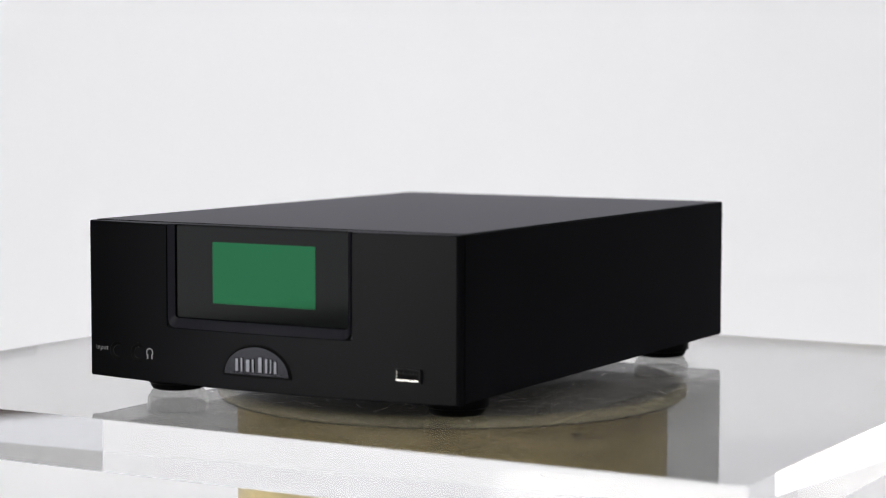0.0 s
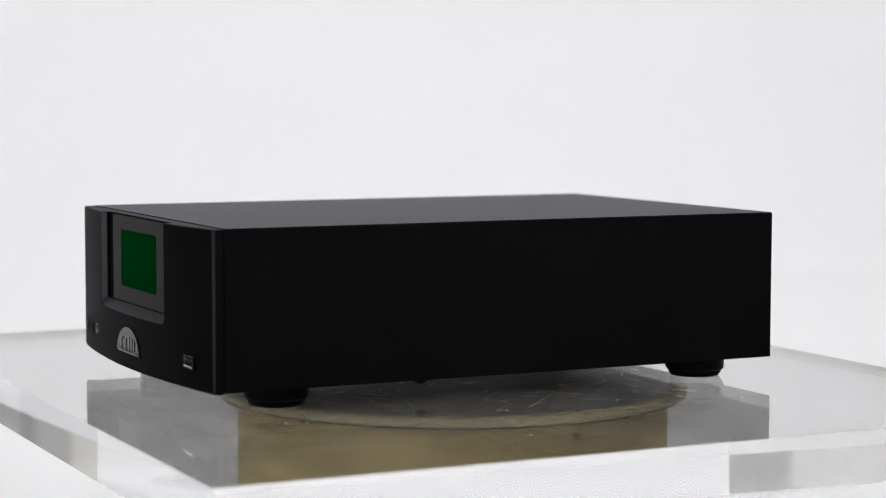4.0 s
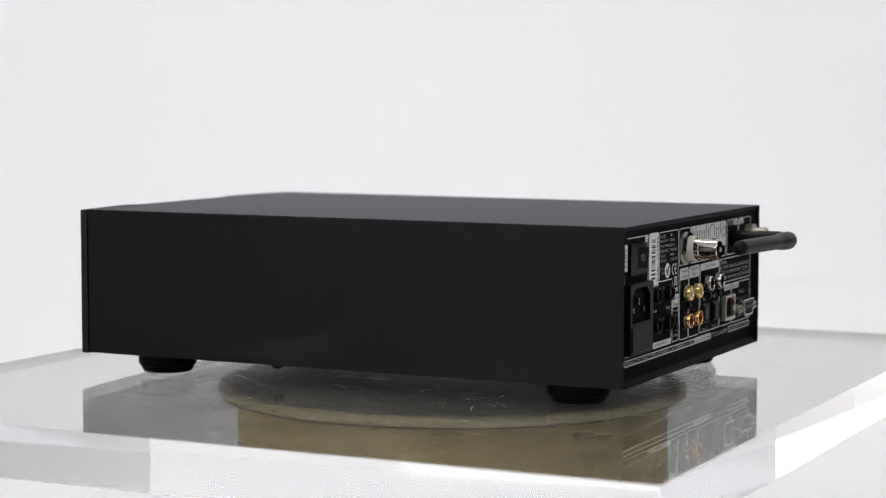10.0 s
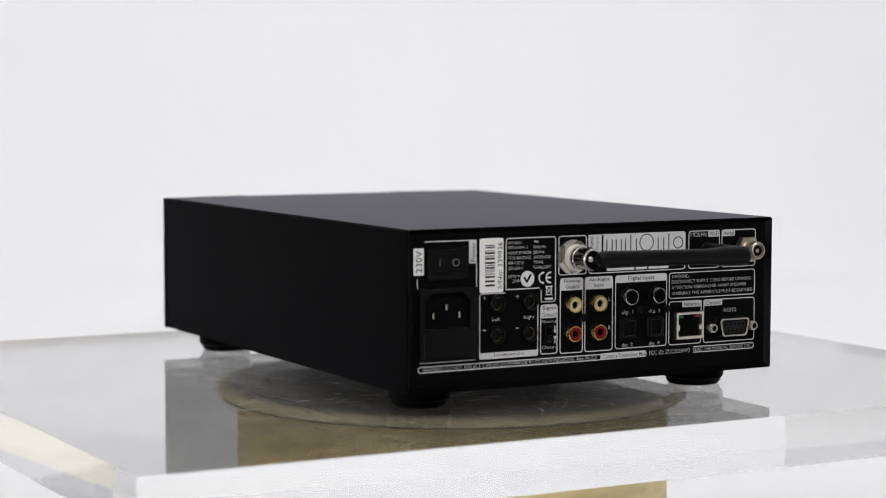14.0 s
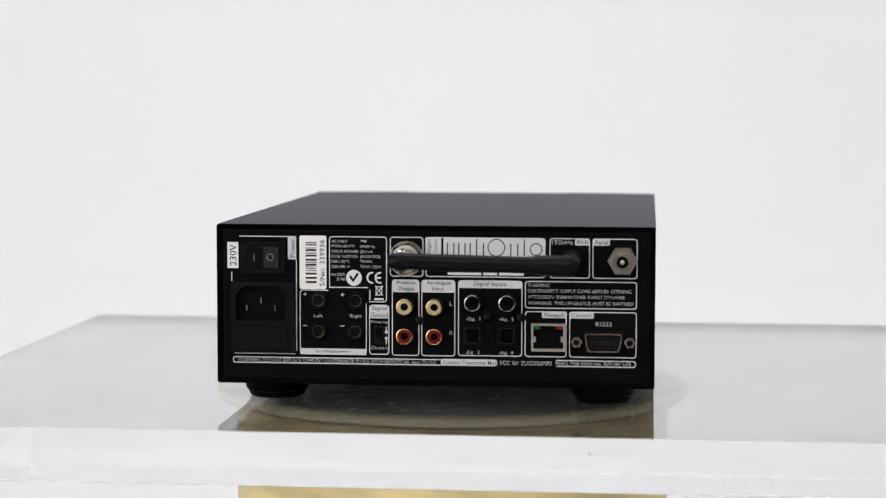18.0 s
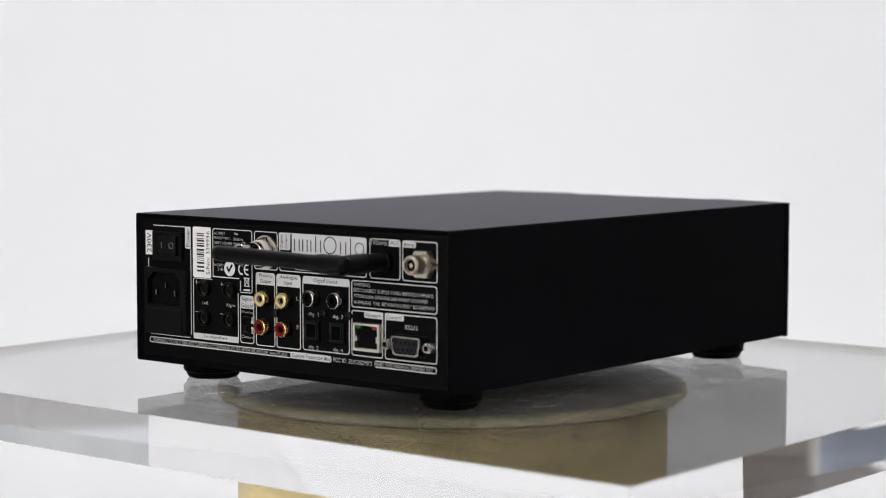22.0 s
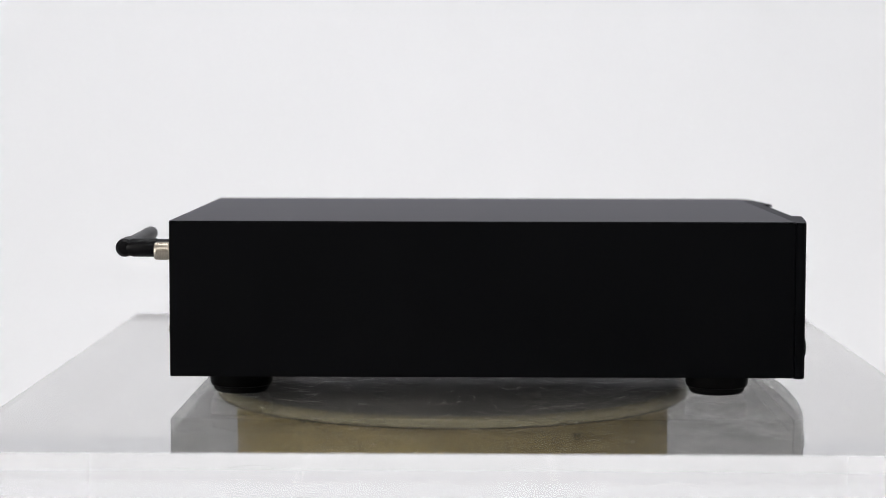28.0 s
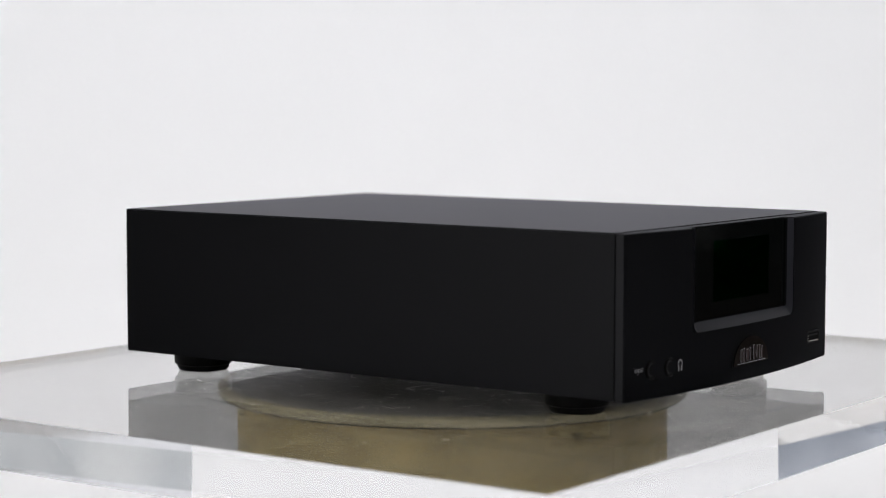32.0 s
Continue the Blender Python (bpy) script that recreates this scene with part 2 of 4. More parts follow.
def block(x0, y0, z0, x1, y1, z1, bevel=0.0, seg=2, bm=None):
    bm = bm or bmesh.new()
    r = bmesh.ops.create_cube(bm, size=1.0, matrix=Matrix.Translation(((x0 + x1) / 2, (y0 + y1) / 2, (z0 + z1) / 2)) @ Matrix.Diagonal((abs(x1 - x0), abs(y1 - y0), abs(z1 - z0), 1)))
    if bevel:
        edges = list({e for v in r["verts"] for e in v.link_edges})
        bmesh.ops.bevel(bm, geom=edges, offset=bevel, segments=seg, affect="EDGES", profile=0.5)
    return bm


def lathe(profile, n=32, bm=None, at=(0, 0, 0)):
    """Turns a profile of (radius, height) round the z axis."""
    bm = bm or bmesh.new()
    rings = []
    for r, h in profile:
        if r < 1e-7:
            rings.append([bm.verts.new((at[0], at[1], at[2] + h))])
        else:
            rings.append([bm.verts.new((at[0] + r * math.cos(2 * math.pi * k / n), at[1] + r * math.sin(2 * math.pi * k / n), at[2] + h)) for k in range(n)])
    for a, b in zip(rings, rings[1:]):
        for k in range(n):
            l = (k + 1) % n
            if len(a) == 1 and len(b) == 1:
                continue
            if len(a) == 1:
                bm.faces.new((a[0], b[l], b[k]))
            elif len(b) == 1:
                bm.faces.new((a[k], a[l], b[0]))
            else:
                bm.faces.new((a[k], a[l], b[l], b[k]))
    return bm


def rounded(u0, v0, u1, v1, r, n=5):
    """The outline of a rounded rectangle."""
    u0, u1, v0, v1 = min(u0, u1), max(u0, u1), min(v0, v1), max(v0, v1)
    pts = []
    for cu, cv, a in ((u1 - r, v1 - r, 0), (u0 + r, v1 - r, 90), (u0 + r, v0 + r, 180), (u1 - r, v0 + r, 270)):
        for k in range(n + 1):
            t = radians(a + 90 * k / n)
            pts.append((cu + r * math.cos(t), cv + r * math.sin(t)))
    return pts


def prism(pts, w0, w1, bm=None):
    """A solid between two heights over an outline."""
    bm = bm or bmesh.new()
    lo = [bm.verts.new((u, v, w0)) for u, v in pts]
    hi = [bm.verts.new((u, v, w1)) for u, v in pts]
    bm.faces.new(hi)
    bm.faces.new(lo[::-1])
    for k in range(len(pts)):
        l = (k + 1) % len(pts)
        bm.faces.new((lo[k], lo[l], hi[l], hi[k]))
    return bm


def collar(outer, inner, w0, w1, bm=None):
    """A solid ring between two outlines with the same number of points."""
    bm = bm or bmesh.new()
    rows = [[bm.verts.new((u, v, w)) for u, v in o] for o, w in ((outer, w0), (outer, w1), (inner, w1), (inner, w0))]
    n = len(outer)
    for a, b in zip(rows, rows[1:] + rows[:1]):
        for k in range(n):
            l = (k + 1) % n
            bm.faces.new((a[k], a[l], b[l], b[k]))
    return bm


def circle(u, v, r, n=24, a0=0.0):
    return [(u + r * math.cos(a0 + 2 * math.pi * k / n), v + r * math.sin(a0 + 2 * math.pi * k / n)) for k in range(n)]


# Faces of the amplifier: (u to the right, v up, w outwards), in millimetres.
HALF_W, BACK_Y, FRONT_Y = 103.5, 151.0, -154.0
REAR = Matrix(((-MM, 0, 0, -0.35 * MM), (0, 0, MM, BACK_Y * MM), (0, MM, 0, -0.2 * MM), (0, 0, 0, 1)))
FRONT = Matrix(((MM, 0, 0, 0), (0, 0, -MM, FRONT_Y * MM), (0, MM, 0, 0), (0, 0, 0, 1)))


def on(face, bm):
    bm.transform(face)
    return bm


def letters(words, u0, v0, u1, v1, mat, parent, face=REAR, w=0.18, turn=0, name="lettering", label=""):
    """A line of writing that fills a box on a face of the amplifier."""
    u0, u1, v0, v1 = min(u0, u1), max(u0, u1), min(v0, v1), max(v0, v1)
    cu = bpy.data.curves.new(name, "FONT")
    cu.body, cu.resolution_u, cu.fill_mode, cu.offset = words, 2, "FRONT", 0.004 if mat is INK else -0.010
    tmp = bpy.data.objects.new(name, cu)
    me = bpy.data.meshes.new_from_object(tmp)
    bpy.data.objects.remove(tmp)
    bpy.data.curves.remove(cu)
    me.transform(Matrix.Rotation(radians(turn), 4, "Z"))
    xs, ys = [p.co.x for p in me.vertices], [p.co.y for p in me.vertices]
    sx, sy = (u1 - u0) / (max(xs) - min(xs)), (v1 - v0) / (max(ys) - min(ys))
    me.transform(face @ Matrix.Translation((u0 - min(xs) * sx, v0 - min(ys) * sy, w)) @ Matrix.Diagonal((sx, sy, 1, 1)))
    me.name = name
    me.materials.clear()
    me.materials.append(mat)
    ob = new(name, me)
    ob.parent = parent
    if label:
        tagged(ob, label)
    return ob


def border(u0, v0, u1, v1, parent, r=1.6, t=0.42, face=REAR, w=0.08):
    return part("printed_border", on(face, collar(rounded(u0, v0, u1, v1, r), rounded(min(u0, u1) + t, min(v0, v1) + t, max(u0, u1) - t, max(v0, v1) - t, r - t), -0.05, w)), PRINT, parent)


def tag(u0, v0, u1, v1, parent, mat=None, r=0.6, w=0.10, name="printed_label"):
    return part(name, on(REAR, prism(rounded(u0, v0, u1, v1, r, 3), -0.05, w)), mat or PRINT_TAG, parent)


def stroke(u0, v0, u1, v1, parent, mat=None, w=0.10, name="printed_line", face=REAR):
    return part(name, on(face, block(u0, v0, -0.05, u1, v1, w)), mat or PRINT, parent)


# ---- the room ----
FLOOR = -0.30
WEST, EAST, NORTH, SOUTH = -2.6, 4.6, 2.1, -4.9


def wall(name, bm, mat, label):
    return tagged(part(name, bm, mat, None), label, name.split("_")[0], kind="structure")


floor = wall("floor", block(WEST - 0.15, SOUTH - 0.15, FLOOR - 0.12, EAST + 0.15, NORTH + 0.15, FLOOR - 0.012), GROUT, "floor of brown stone tiles with pale grout joints")
ceiling = wall("ceiling", block(WEST - 0.15, SOUTH - 0.15, CEIL, EAST + 0.15, NORTH + 0.15, CEIL + 0.12), PLASTER, "plain white painted studio ceiling")
wall("wall_north", block(WEST - 0.15, NORTH, FLOOR - 0.012, 2.05, NORTH + 0.15, CEIL), PLASTER, "plain white wall behind the backdrop")
wall("wall_north_recess", block(2.05, NORTH, FLOOR - 0.012, EAST + 0.15, NORTH + 0.15, CEIL), DARK_WALL, "unseen wall coloured dark to keep reflections dim")
# unseen opening and glowing panel, standing in for a pale side wall
EWIN = (-4.7, 1.66, 0.42, 1.5)
bm = block(EAST, EWIN[1], FLOOR - 0.012, EAST + 0.15, NORTH, CEIL)
block(EAST, SOUTH, FLOOR - 0.012, EAST + 0.15, EWIN[0], CEIL, bm=bm)
block(EAST, EWIN[0], FLOOR - 0.012, EAST + 0.15, EWIN[1], EWIN[2], bm=bm)
block(EAST, EWIN[0], EWIN[3], EAST + 0.15, EWIN[1], CEIL, bm=bm)
wall("wall_east", bm, PLASTER, "plain white side wall with an added long opening")
tagged(part("glow_panel", block(EAST + 0.22, EWIN[0] - 0.6, EWIN[2] - 0.5, EAST + 0.24, EWIN[1] + 0.9, EWIN[3] + 0.4), HAZE, None), "unseen glowing cloudy panel standing in for a pale wall", "backdrop", kind="structure")
wall("wall_south", block(WEST - 0.15, SOUTH - 0.15, FLOOR - 0.012, EAST + 0.15, SOUTH, CEIL), DARK_WALL, "unseen wall coloured dark for the dim half of the studio")
WIN = (-4.62, -1.64, -0.28, 1.5)
LOW = (-1.63, -0.75, -0.28, 1.5)
bm = block(WEST - 0.15, LOW[1], FLOOR - 0.012, WEST, NORTH, CEIL)
block(WEST - 0.15, WIN[1], LOW[3], WEST, LOW[1], CEIL, bm=bm)
block(WEST - 0.15, WIN[1], FLOOR - 0.012, WEST, LOW[1], LOW[2], bm=bm)
block(WEST - 0.15, SOUTH, FLOOR - 0.012, WEST, WIN[0], CEIL, bm=bm)
block(WEST - 0.15, WIN[0], FLOOR - 0.012, WEST, WIN[1], WIN[2], bm=bm)
block(WEST - 0.15, WIN[0], WIN[3], WEST, WIN[1], CEIL, bm=bm)
block(WEST - 0.15, -1.05, LOW[2], WEST, LOW[1], 0.16, bm=bm)
wall_west = wall("wall_west", bm, PLASTER, "white side wall with window openings, one added, and brown stone tiling")
window = tagged(new("window_1"), "tall white framed window letting in daylight", "window", kind="structure")
window.location = (WEST - 0.10, (WIN[0] + WIN[1]) / 2, (WIN[2] + WIN[3]) / 2)
hw, hh = (WIN[1] - WIN[0]) / 2, (WIN[3] - WIN[2]) / 2
for y0, z0, y1, z1 in ((-hw, -hh, hw, -hh + 0.05), (-hw, hh - 0.05, hw, hh), (-hw, -hh + 0.05, -hw + 0.05, hh - 0.05), (hw - 0.05, -hh + 0.05, hw, hh - 0.05)):
    part("window_frame", block(-0.03, y0, z0, 0.03, y1, z1, 0.004), FRAME_WHITE, window)

# unseen window, made up around the low lamp and the bluish panel
low_window = tagged(new("window_2"), "unseen narrow framed window added around a low lamp", "window", kind="structure")
low_window.location = (WEST - 0.10, (LOW[0] + LOW[1]) / 2, (LOW[2] + LOW[3]) / 2)
hw, hh = (LOW[1] - LOW[0]) / 2, (LOW[3] - LOW[2]) / 2
for y0, z0, y1, z1 in ((-hw, -hh, hw, -hh + 0.03), (-hw, hh - 0.04, hw, hh), (-hw, -hh + 0.03, -hw + 0.03, hh - 0.04), (hw - 0.03, -hh + 0.03, hw, hh - 0.04), (-hw + 0.03, 0.14 - low_window.location.z, hw - 0.03, 0.17 - low_window.location.z)):
    part("window_frame", block(-0.03, y0, z0, 0.03, y1, z1, 0.004), FRAME_WHITE, low_window)

# brown stone tiling beside the backdrop
grid = bmesh.new()
block(0, 0, 0, 0.289, 0.289, 0.012, 0.002, 1, bm=grid)
tile_mesh = bpy.data.meshes.new("tile")
grid.to_mesh(tile_mesh)
grid.free()
tile_mesh.materials.append(TILE)
for i in range(24):
    for j in range(23):
        if 4 < i < 13 and j > 10:
            continue
        t = new("tile", tile_mesh)
        t.parent = floor
        t.location = (WEST + 0.3 * i, SOUTH + 0.3 * j, FLOOR - 0.012)
slim = bmesh.new()
block(0, 0, 0, 0.291, 0.141, 0.012, 0.002, 1, bm=slim)
slim_mesh = bpy.data.meshes.new("tile")
slim.to_mesh(slim_mesh)
slim.free()
slim_mesh.materials.append(TILE)
for i in range(-2, 9):
    for j in range(13):
        if i < 1 and j < 12 or i > 6 and j > 2:
            continue
        t = new("tile", slim_mesh)
        t.parent = wall_west
        t.matrix_local = Matrix.Translation((WEST + 0.001, -1.03 + 0.3 * i, FLOOR + 0.01 + 0.15 * j)) @ Matrix(((0, 0, 1, 0), (1, 0, 0, 0), (0, 1, 0, 0), (0, 0, 0, 1)))
part("grout_bed", block(WEST, 1.072, FLOOR, WEST + 0.008, 1.67, 0.16), GROUT, wall_west)
part("grout_bed", block(WEST, -1.636, LOW[3], WEST + 0.008, LOW[1] + 0.004, CEIL - 0.002), GROUT, wall_west)
part("grout_bed", block(WEST, LOW[1] + 0.005, FLOOR, WEST + 0.008, 1.07, CEIL - 0.002), GROUT, wall_west)

# the white paper sweep
SW_X0, SW_X1 = -1.15, 1.64
bm = bmesh.new()
prof = [(-1.7, FLOOR + 0.004)] + [(1.05 + 0.62 * math.sin(a), FLOOR + 0.004 + 0.62 * (1 - math.cos(a))) for a in np.linspace(0, math.pi / 2, 25)] + [(1.67, CEIL - 0.02)]
edge = [[bm.verts.new((x, y, z)) for y, z in prof] for x in (SW_X0, SW_X1)]
for k in range(len(prof) - 1):
    bm.faces.new((edge[0][k], edge[0][k + 1], edge[1][k + 1], edge[1][k]))
bmesh.ops.solidify(bm, geom=bm.faces[:], thickness=0.003)
smooth(tagged(part("backdrop", bm, SWEEP, None), "seamless white backdrop with added glow, curving up from the floor", "backdrop", kind="structure"), 20)

# unseen white panels and sheets, added to fill the acrylic's refracted views
tagged(part("backdrop_panel", block(SW_X1 + 0.003, 1.67, 0.32, EAST - 0.004, 1.69, CEIL - 0.02, 0.002, 1), SWEEP, None), "unseen glowing white panel added beside the curved backdrop", "backdrop", kind="structure")
tagged(part("floor_sheet", block(SW_X1 + 0.003, -3.2, FLOOR + 0.001, 3.6, 0.75, FLOOR + 0.004), PAPER, None), "unseen white sheet added on the floor beside the backdrop", "backdrop", kind="structure")
tagged(part("backdrop_panel_west", block(WEST + 0.004, 1.09, 0.17, WEST + 0.02, 1.68, CEIL - 0.02, 0.002, 1), SWEEP, None), "unseen glowing white panel added on the side wall", "backdrop", kind="structure")
tagged(part("floor_sheet_west", block(WEST + 0.03, 0.80, FLOOR + 0.001, SW_X0 - 0.003, 2.05, FLOOR + 0.004), SWEEP, None), "unseen white sheet added on the floor beside the backdrop", "backdrop", kind="structure")

tagged(part("floor_sheet_south", block(WEST + 0.03, -1.7, FLOOR + 0.001, SW_X0 - 0.003, -0.42, FLOOR + 0.004), SWEEP, None), "unseen glowing white sheet added on the floor under the windows", "backdrop", kind="structure")
# bluish glow added for the tone in the acrylic's edge
tagged(part("glow_panel_west", block(WEST - 0.34, LOW[0] - 0.25, LOW[2] - 0.2, WEST - 0.32, LOW[1] + 0.3, LOW[3] + 0.3), BLUE_HAZE, None), "unseen bluish glowing panel added behind the narrow window", "backdrop", kind="structure")

# ---- turntable ----
TOP = 0.0
SLAB_T = 0.0240
turntable = tagged(new("turntable"), "cream cylindrical display turntable under the acrylic sheet", "turntable")
turntable.location = (0, 0, FLOOR + 0.007)
base_z = FLOOR + 0.007
DR = 0.1153
smooth(part("drum", lathe([(0, 0), (DR, 0), (DR, -SLAB_T - 0.0087 - base_z), (0, -SLAB_T - 0.0087 - base_z)], 128), DRUM, turntable, "cream yellow painted drum"))
platter = smooth(part("platter", lathe([(0, -0.0080), (0.1248, -0.0080), (0.1256, -0.0074), (0.1258, -0.0056), (0.1250, -0.0038), (0.1234, -0.0032), (0, -0.0032)], 128), PLATTER, turntable, "cream plastic platter with a rounded rim"), 60)
platter.location = (0, 0, -SLAB_T - 0.0002 - base_z)
# dark ring painted in for the shadowed gap below the rim
part("seam", lathe([(0.1215, -0.0087), (0.1246, -0.0087), (0.1250, -0.0080), (0.1215, -0.0080), (0.1215, -0.0087)], 128), SEAM, platter, "dark ring painted for the shade under the platter rim")
part("mat", lathe([(0, -0.0033), (0.1206, -0.0033), (0.1206, -0.0029), (0, -0.0029)], 96), MAT, platter, "grey platter mat")
for k in range(4):
    b = part("bumper", lathe([(0.0060, -0.0028), (0.0060, -0.0004), (0.0055, 0), (0, 0)], 20), MAT, platter, "small round rubber bumper")
    b.location = (0.07 * math.cos(0.6 + k * math.pi / 2), 0.07 * math.sin(0.6 + k * math.pi / 2), 0)
hole = part("screw_cap", lathe([(0.0014, 0), (0.0018, 0), (0.0018, 0.0006), (0.0014, 0.0006), (0.0014, 0)], 20), SEAM, turntable, "small dark ring on the drum")
a = math.asin(0.0612 / DR)
hole.matrix_local = Matrix.Translation((DR * math.sin(a), -DR * math.cos(a), -0.0405 - base_z)) @ Matrix.Rotation(a, 4, "Z") @ Matrix.Rotation(radians(90), 4, "X")

# ---- the acrylic sheet ----
SX0, SX1, SY0, SY1 = -0.2580, 0.2570, -0.2285, 0.2120
sheet = part("acrylic_sheet", block(SX0, SY0, -SLAB_T, SX1, SY1, TOP), ACRYLIC, None)
tagged(sheet, "thick clear acrylic sheet with polished edges, scratched", "acrylic sheet")
sheet.visible_shadow = False
# made-up layer that darkens what is seen through the acrylic
film_ob = part("dim_film", block(SX0 + 0.0005, SY0 + 0.0005, -SLAB_T - 0.0002, SX1 - 0.0005, SY1 - 0.0005, -SLAB_T - 0.0001), FILM, sheet, "thin film added on the underside to dim the view through")
film_ob.visible_shadow = False
dust_ob = part("fine_dust", block(SX0 + 0.0005, SY0 + 0.0005, 0.000015, SX1 - 0.0005, SY1 - 0.0005, 0.000025), HAZE_DUST, sheet, "fine pale dust on the upper face")
dust_ob.visible_shadow = False
rnd = random.Random(7)
bm = bmesh.new()


def scratch(bm, x, y, length, heading, width, bend):
    n = 5
    px, py, h = x, y, heading
    prev = None
    for k in range(n + 1):
        wd = width * (0.35 + math.sin(math.pi * min(max(k / n, 0.08), 0.92)))
        nx, ny = -math.sin(h) * wd / 2, math.cos(h) * wd / 2
        cur = (bm.verts.new((px + nx, py + ny, 0.00004)), bm.verts.new((px - nx, py - ny, 0.00004)))
        if prev:
            bm.faces.new((prev[0], prev[1], cur[1], cur[0]))
        prev = cur
        px, py, h = px + math.cos(h) * length / n, py + math.sin(h) * length / n, h + bend / n


for k in range(900):
    r, t = 0.15 * math.sqrt(rnd.random()), rnd.uniform(0, 2 * math.pi)
    long = rnd.random() < 0.22
    scratch(bm, r * math.cos(t), r * math.sin(t), rnd.uniform(0.007, 0.018) if long else rnd.uniform(0.0008, 0.006), rnd.uniform(0, 6.28), rnd.choice((0.00005, 0.00007, 0.0001, 0.00018)), rnd.uniform(-0.8, 0.8))
for k in range(60):
    scratch(bm, rnd.uniform(-0.24, 0.24), rnd.uniform(-0.2, 0.2), rnd.uniform(0.0008, 0.007), rnd.uniform(0, 6.28), rnd.uniform(0.00012, 0.0003), rnd.uniform(-1, 1))
tagged(part("scratches", bm, SCUFF, sheet, "fine white scratches on the surface"), kind="stuff")

# ---- the amplifier ----
OFF_X, OFF_Y = -0.0042, -0.0171
amp = tagged(new("amplifier"), "compact black hi-fi amplifier standing on an acrylic sheet", "amplifier")

# sleeve with an open, lipped back
bm = block(-HALF_W * MM, -0.1490, 0.0103, HALF_W * MM, 0.1540, 0.0861)
bm.faces.ensure_lookup_table()
back = max(bm.faces, key=lambda f: f.calc_center_median().y)
bmesh.ops.inset_individual(bm, faces=[back], thickness=0.0036)
bmesh.ops.translate(bm, verts=back.verts[:], vec=(0, -0.0031, 0))
bmesh.ops.bevel(bm, geom=[e for e in bm.edges if all(abs(abs(v.co.x) - 0.1035) < 1e-5 for v in e.verts) or all(abs(v.co.y - 0.154) < 1e-5 for v in e.verts)], offset=0.0006, segments=2, affect="EDGES")
part("sleeve", bm, BLACK, amp, "black satin painted metal sleeve")

# bowed front panel with a notch for the display
SAG = 8.4


def bow(u):
    w = SAG * (1 - (u / HALF_W) ** 2)
    return w - 0.9 * max(0.0, (abs(u) - 102.3) / 1.2)


RW, RH = 52.0, 38.2
us = sorted({round(s * a, 3) for s in (-1, 1) for a in (0, 6, 12, 18, 24, 30, 36, 42, 48.6, 49.4, 51.2, 52.0, 58, 65, 72, 80, 88, 96, 102.3, 103.5)})
vs = [9.9, 10.5, 20, 30, 36.6, 37.3, 41.0, 41.6, 60, 84.0, 85.3, 85.8]


def depth(u, v):
    w = bow(u)
    if v < 10.2 or v > 85.6:
        w -= 0.5
    if abs(u) <= 48.7 and v >= 41.5:
        return 1.2
    if abs(u) <= 51.3 and v >= 40.9:
        return min(w - 0.6, 3.6)
    if abs(u) <= 49.5 and v >= 37.2:
        return w - 0.6 if v < 39 else 3.6
    return w


bm = bmesh.new()
fr = [[bm.verts.new((u, v, depth(u, v))) for v in vs] for u in us]
bk = [[bm.verts.new((u, v, -4.6)) for v in vs] for u in us]
for i in range(len(us) - 1):
    for j in range(len(vs) - 1):
        bm.faces.new((fr[i][j], fr[i + 1][j], fr[i + 1][j + 1], fr[i][j + 1]))
        bm.faces.new((bk[i][j], bk[i][j + 1], bk[i + 1][j + 1], bk[i + 1][j]))
    for j in (0, len(vs) - 1):
        bm.faces.new((fr[i][j], bk[i][j], bk[i + 1][j], fr[i + 1][j]))
for i in (0, len(us) - 1):
    for j in range(len(vs) - 1):
        bm.faces.new((fr[i][j], fr[i][j + 1], bk[i][j + 1], bk[i][j]))
front = smooth(part("front_panel", on(FRONT, bm), PANEL, amp, "bowed black anodised front panel"), 12)
part("front_spacer", block(-0.098, -0.1500, 0.0150, 0.098, -0.1488, 0.0820), CAVITY, amp)

# display
glass = part("display_window", on(FRONT, prism(rounded(-48.2, 41.7, 48.2, 85.2, 0.5, 2), 1.0, 3.0)), GLASS_BLACK, amp, "glossy smoked display window")
part("display_panel", on(FRONT, block(-27.2, 49.3, 2.9, 30.2, 78.2, 3.05)), LCD, glass, "blank green display panel")
def cradle(half, low, r, n=8):
    """The U-shaped outline of the display's surround, rounded at its lower corners."""
    left = [(-half, v) for v in np.linspace(85.7, low + r, 10)]
    turn = [(-half + r - r * math.cos(q), low + r - r * math.sin(q)) for q in np.linspace(0, math.pi / 2, n)][1:]
    flat = [(u, low) for u in np.linspace(-half + r, half - r, 21)][1:-1]
    return left + turn + flat + [(-u, v) for u, v in (left + turn)[::-1]]


bm = bmesh.new()
row = [[bm.verts.new((u, v, bow(u) - 0.12)) for u, v in cradle(51.2, 37.0, 4.2)], [bm.verts.new((u, v, 3.95)) for u, v in cradle(48.5, 41.3, 2.0)]]
for k in range(len(row[0]) - 1):
    bm.faces.new((row[0][k], row[0][k + 1], row[1][k + 1], row[1][k]))
bmesh.ops.solidify(bm, geom=bm.faces[:], thickness=-0.3)
smooth(part("display_surround", on(FRONT, bm), LEDGE, front, "dark grey bevelled surround of the display"), 40)

# half-round badge; its relief stands for lettering
bc, bz = 1.3, 17.7
cb = bow(bc)
arc = [(bc + 17.8 * math.cos(t), bz + 13.2 * math.sin(t)) for t in np.linspace(0, math.pi, 28)]
rim = [(bc + (17.8 + 1.4) * math.cos(t), bz - 0.9 + (13.2 + 2.0) * math.sin(t)) for t in np.linspace(0, math.pi, 28)]
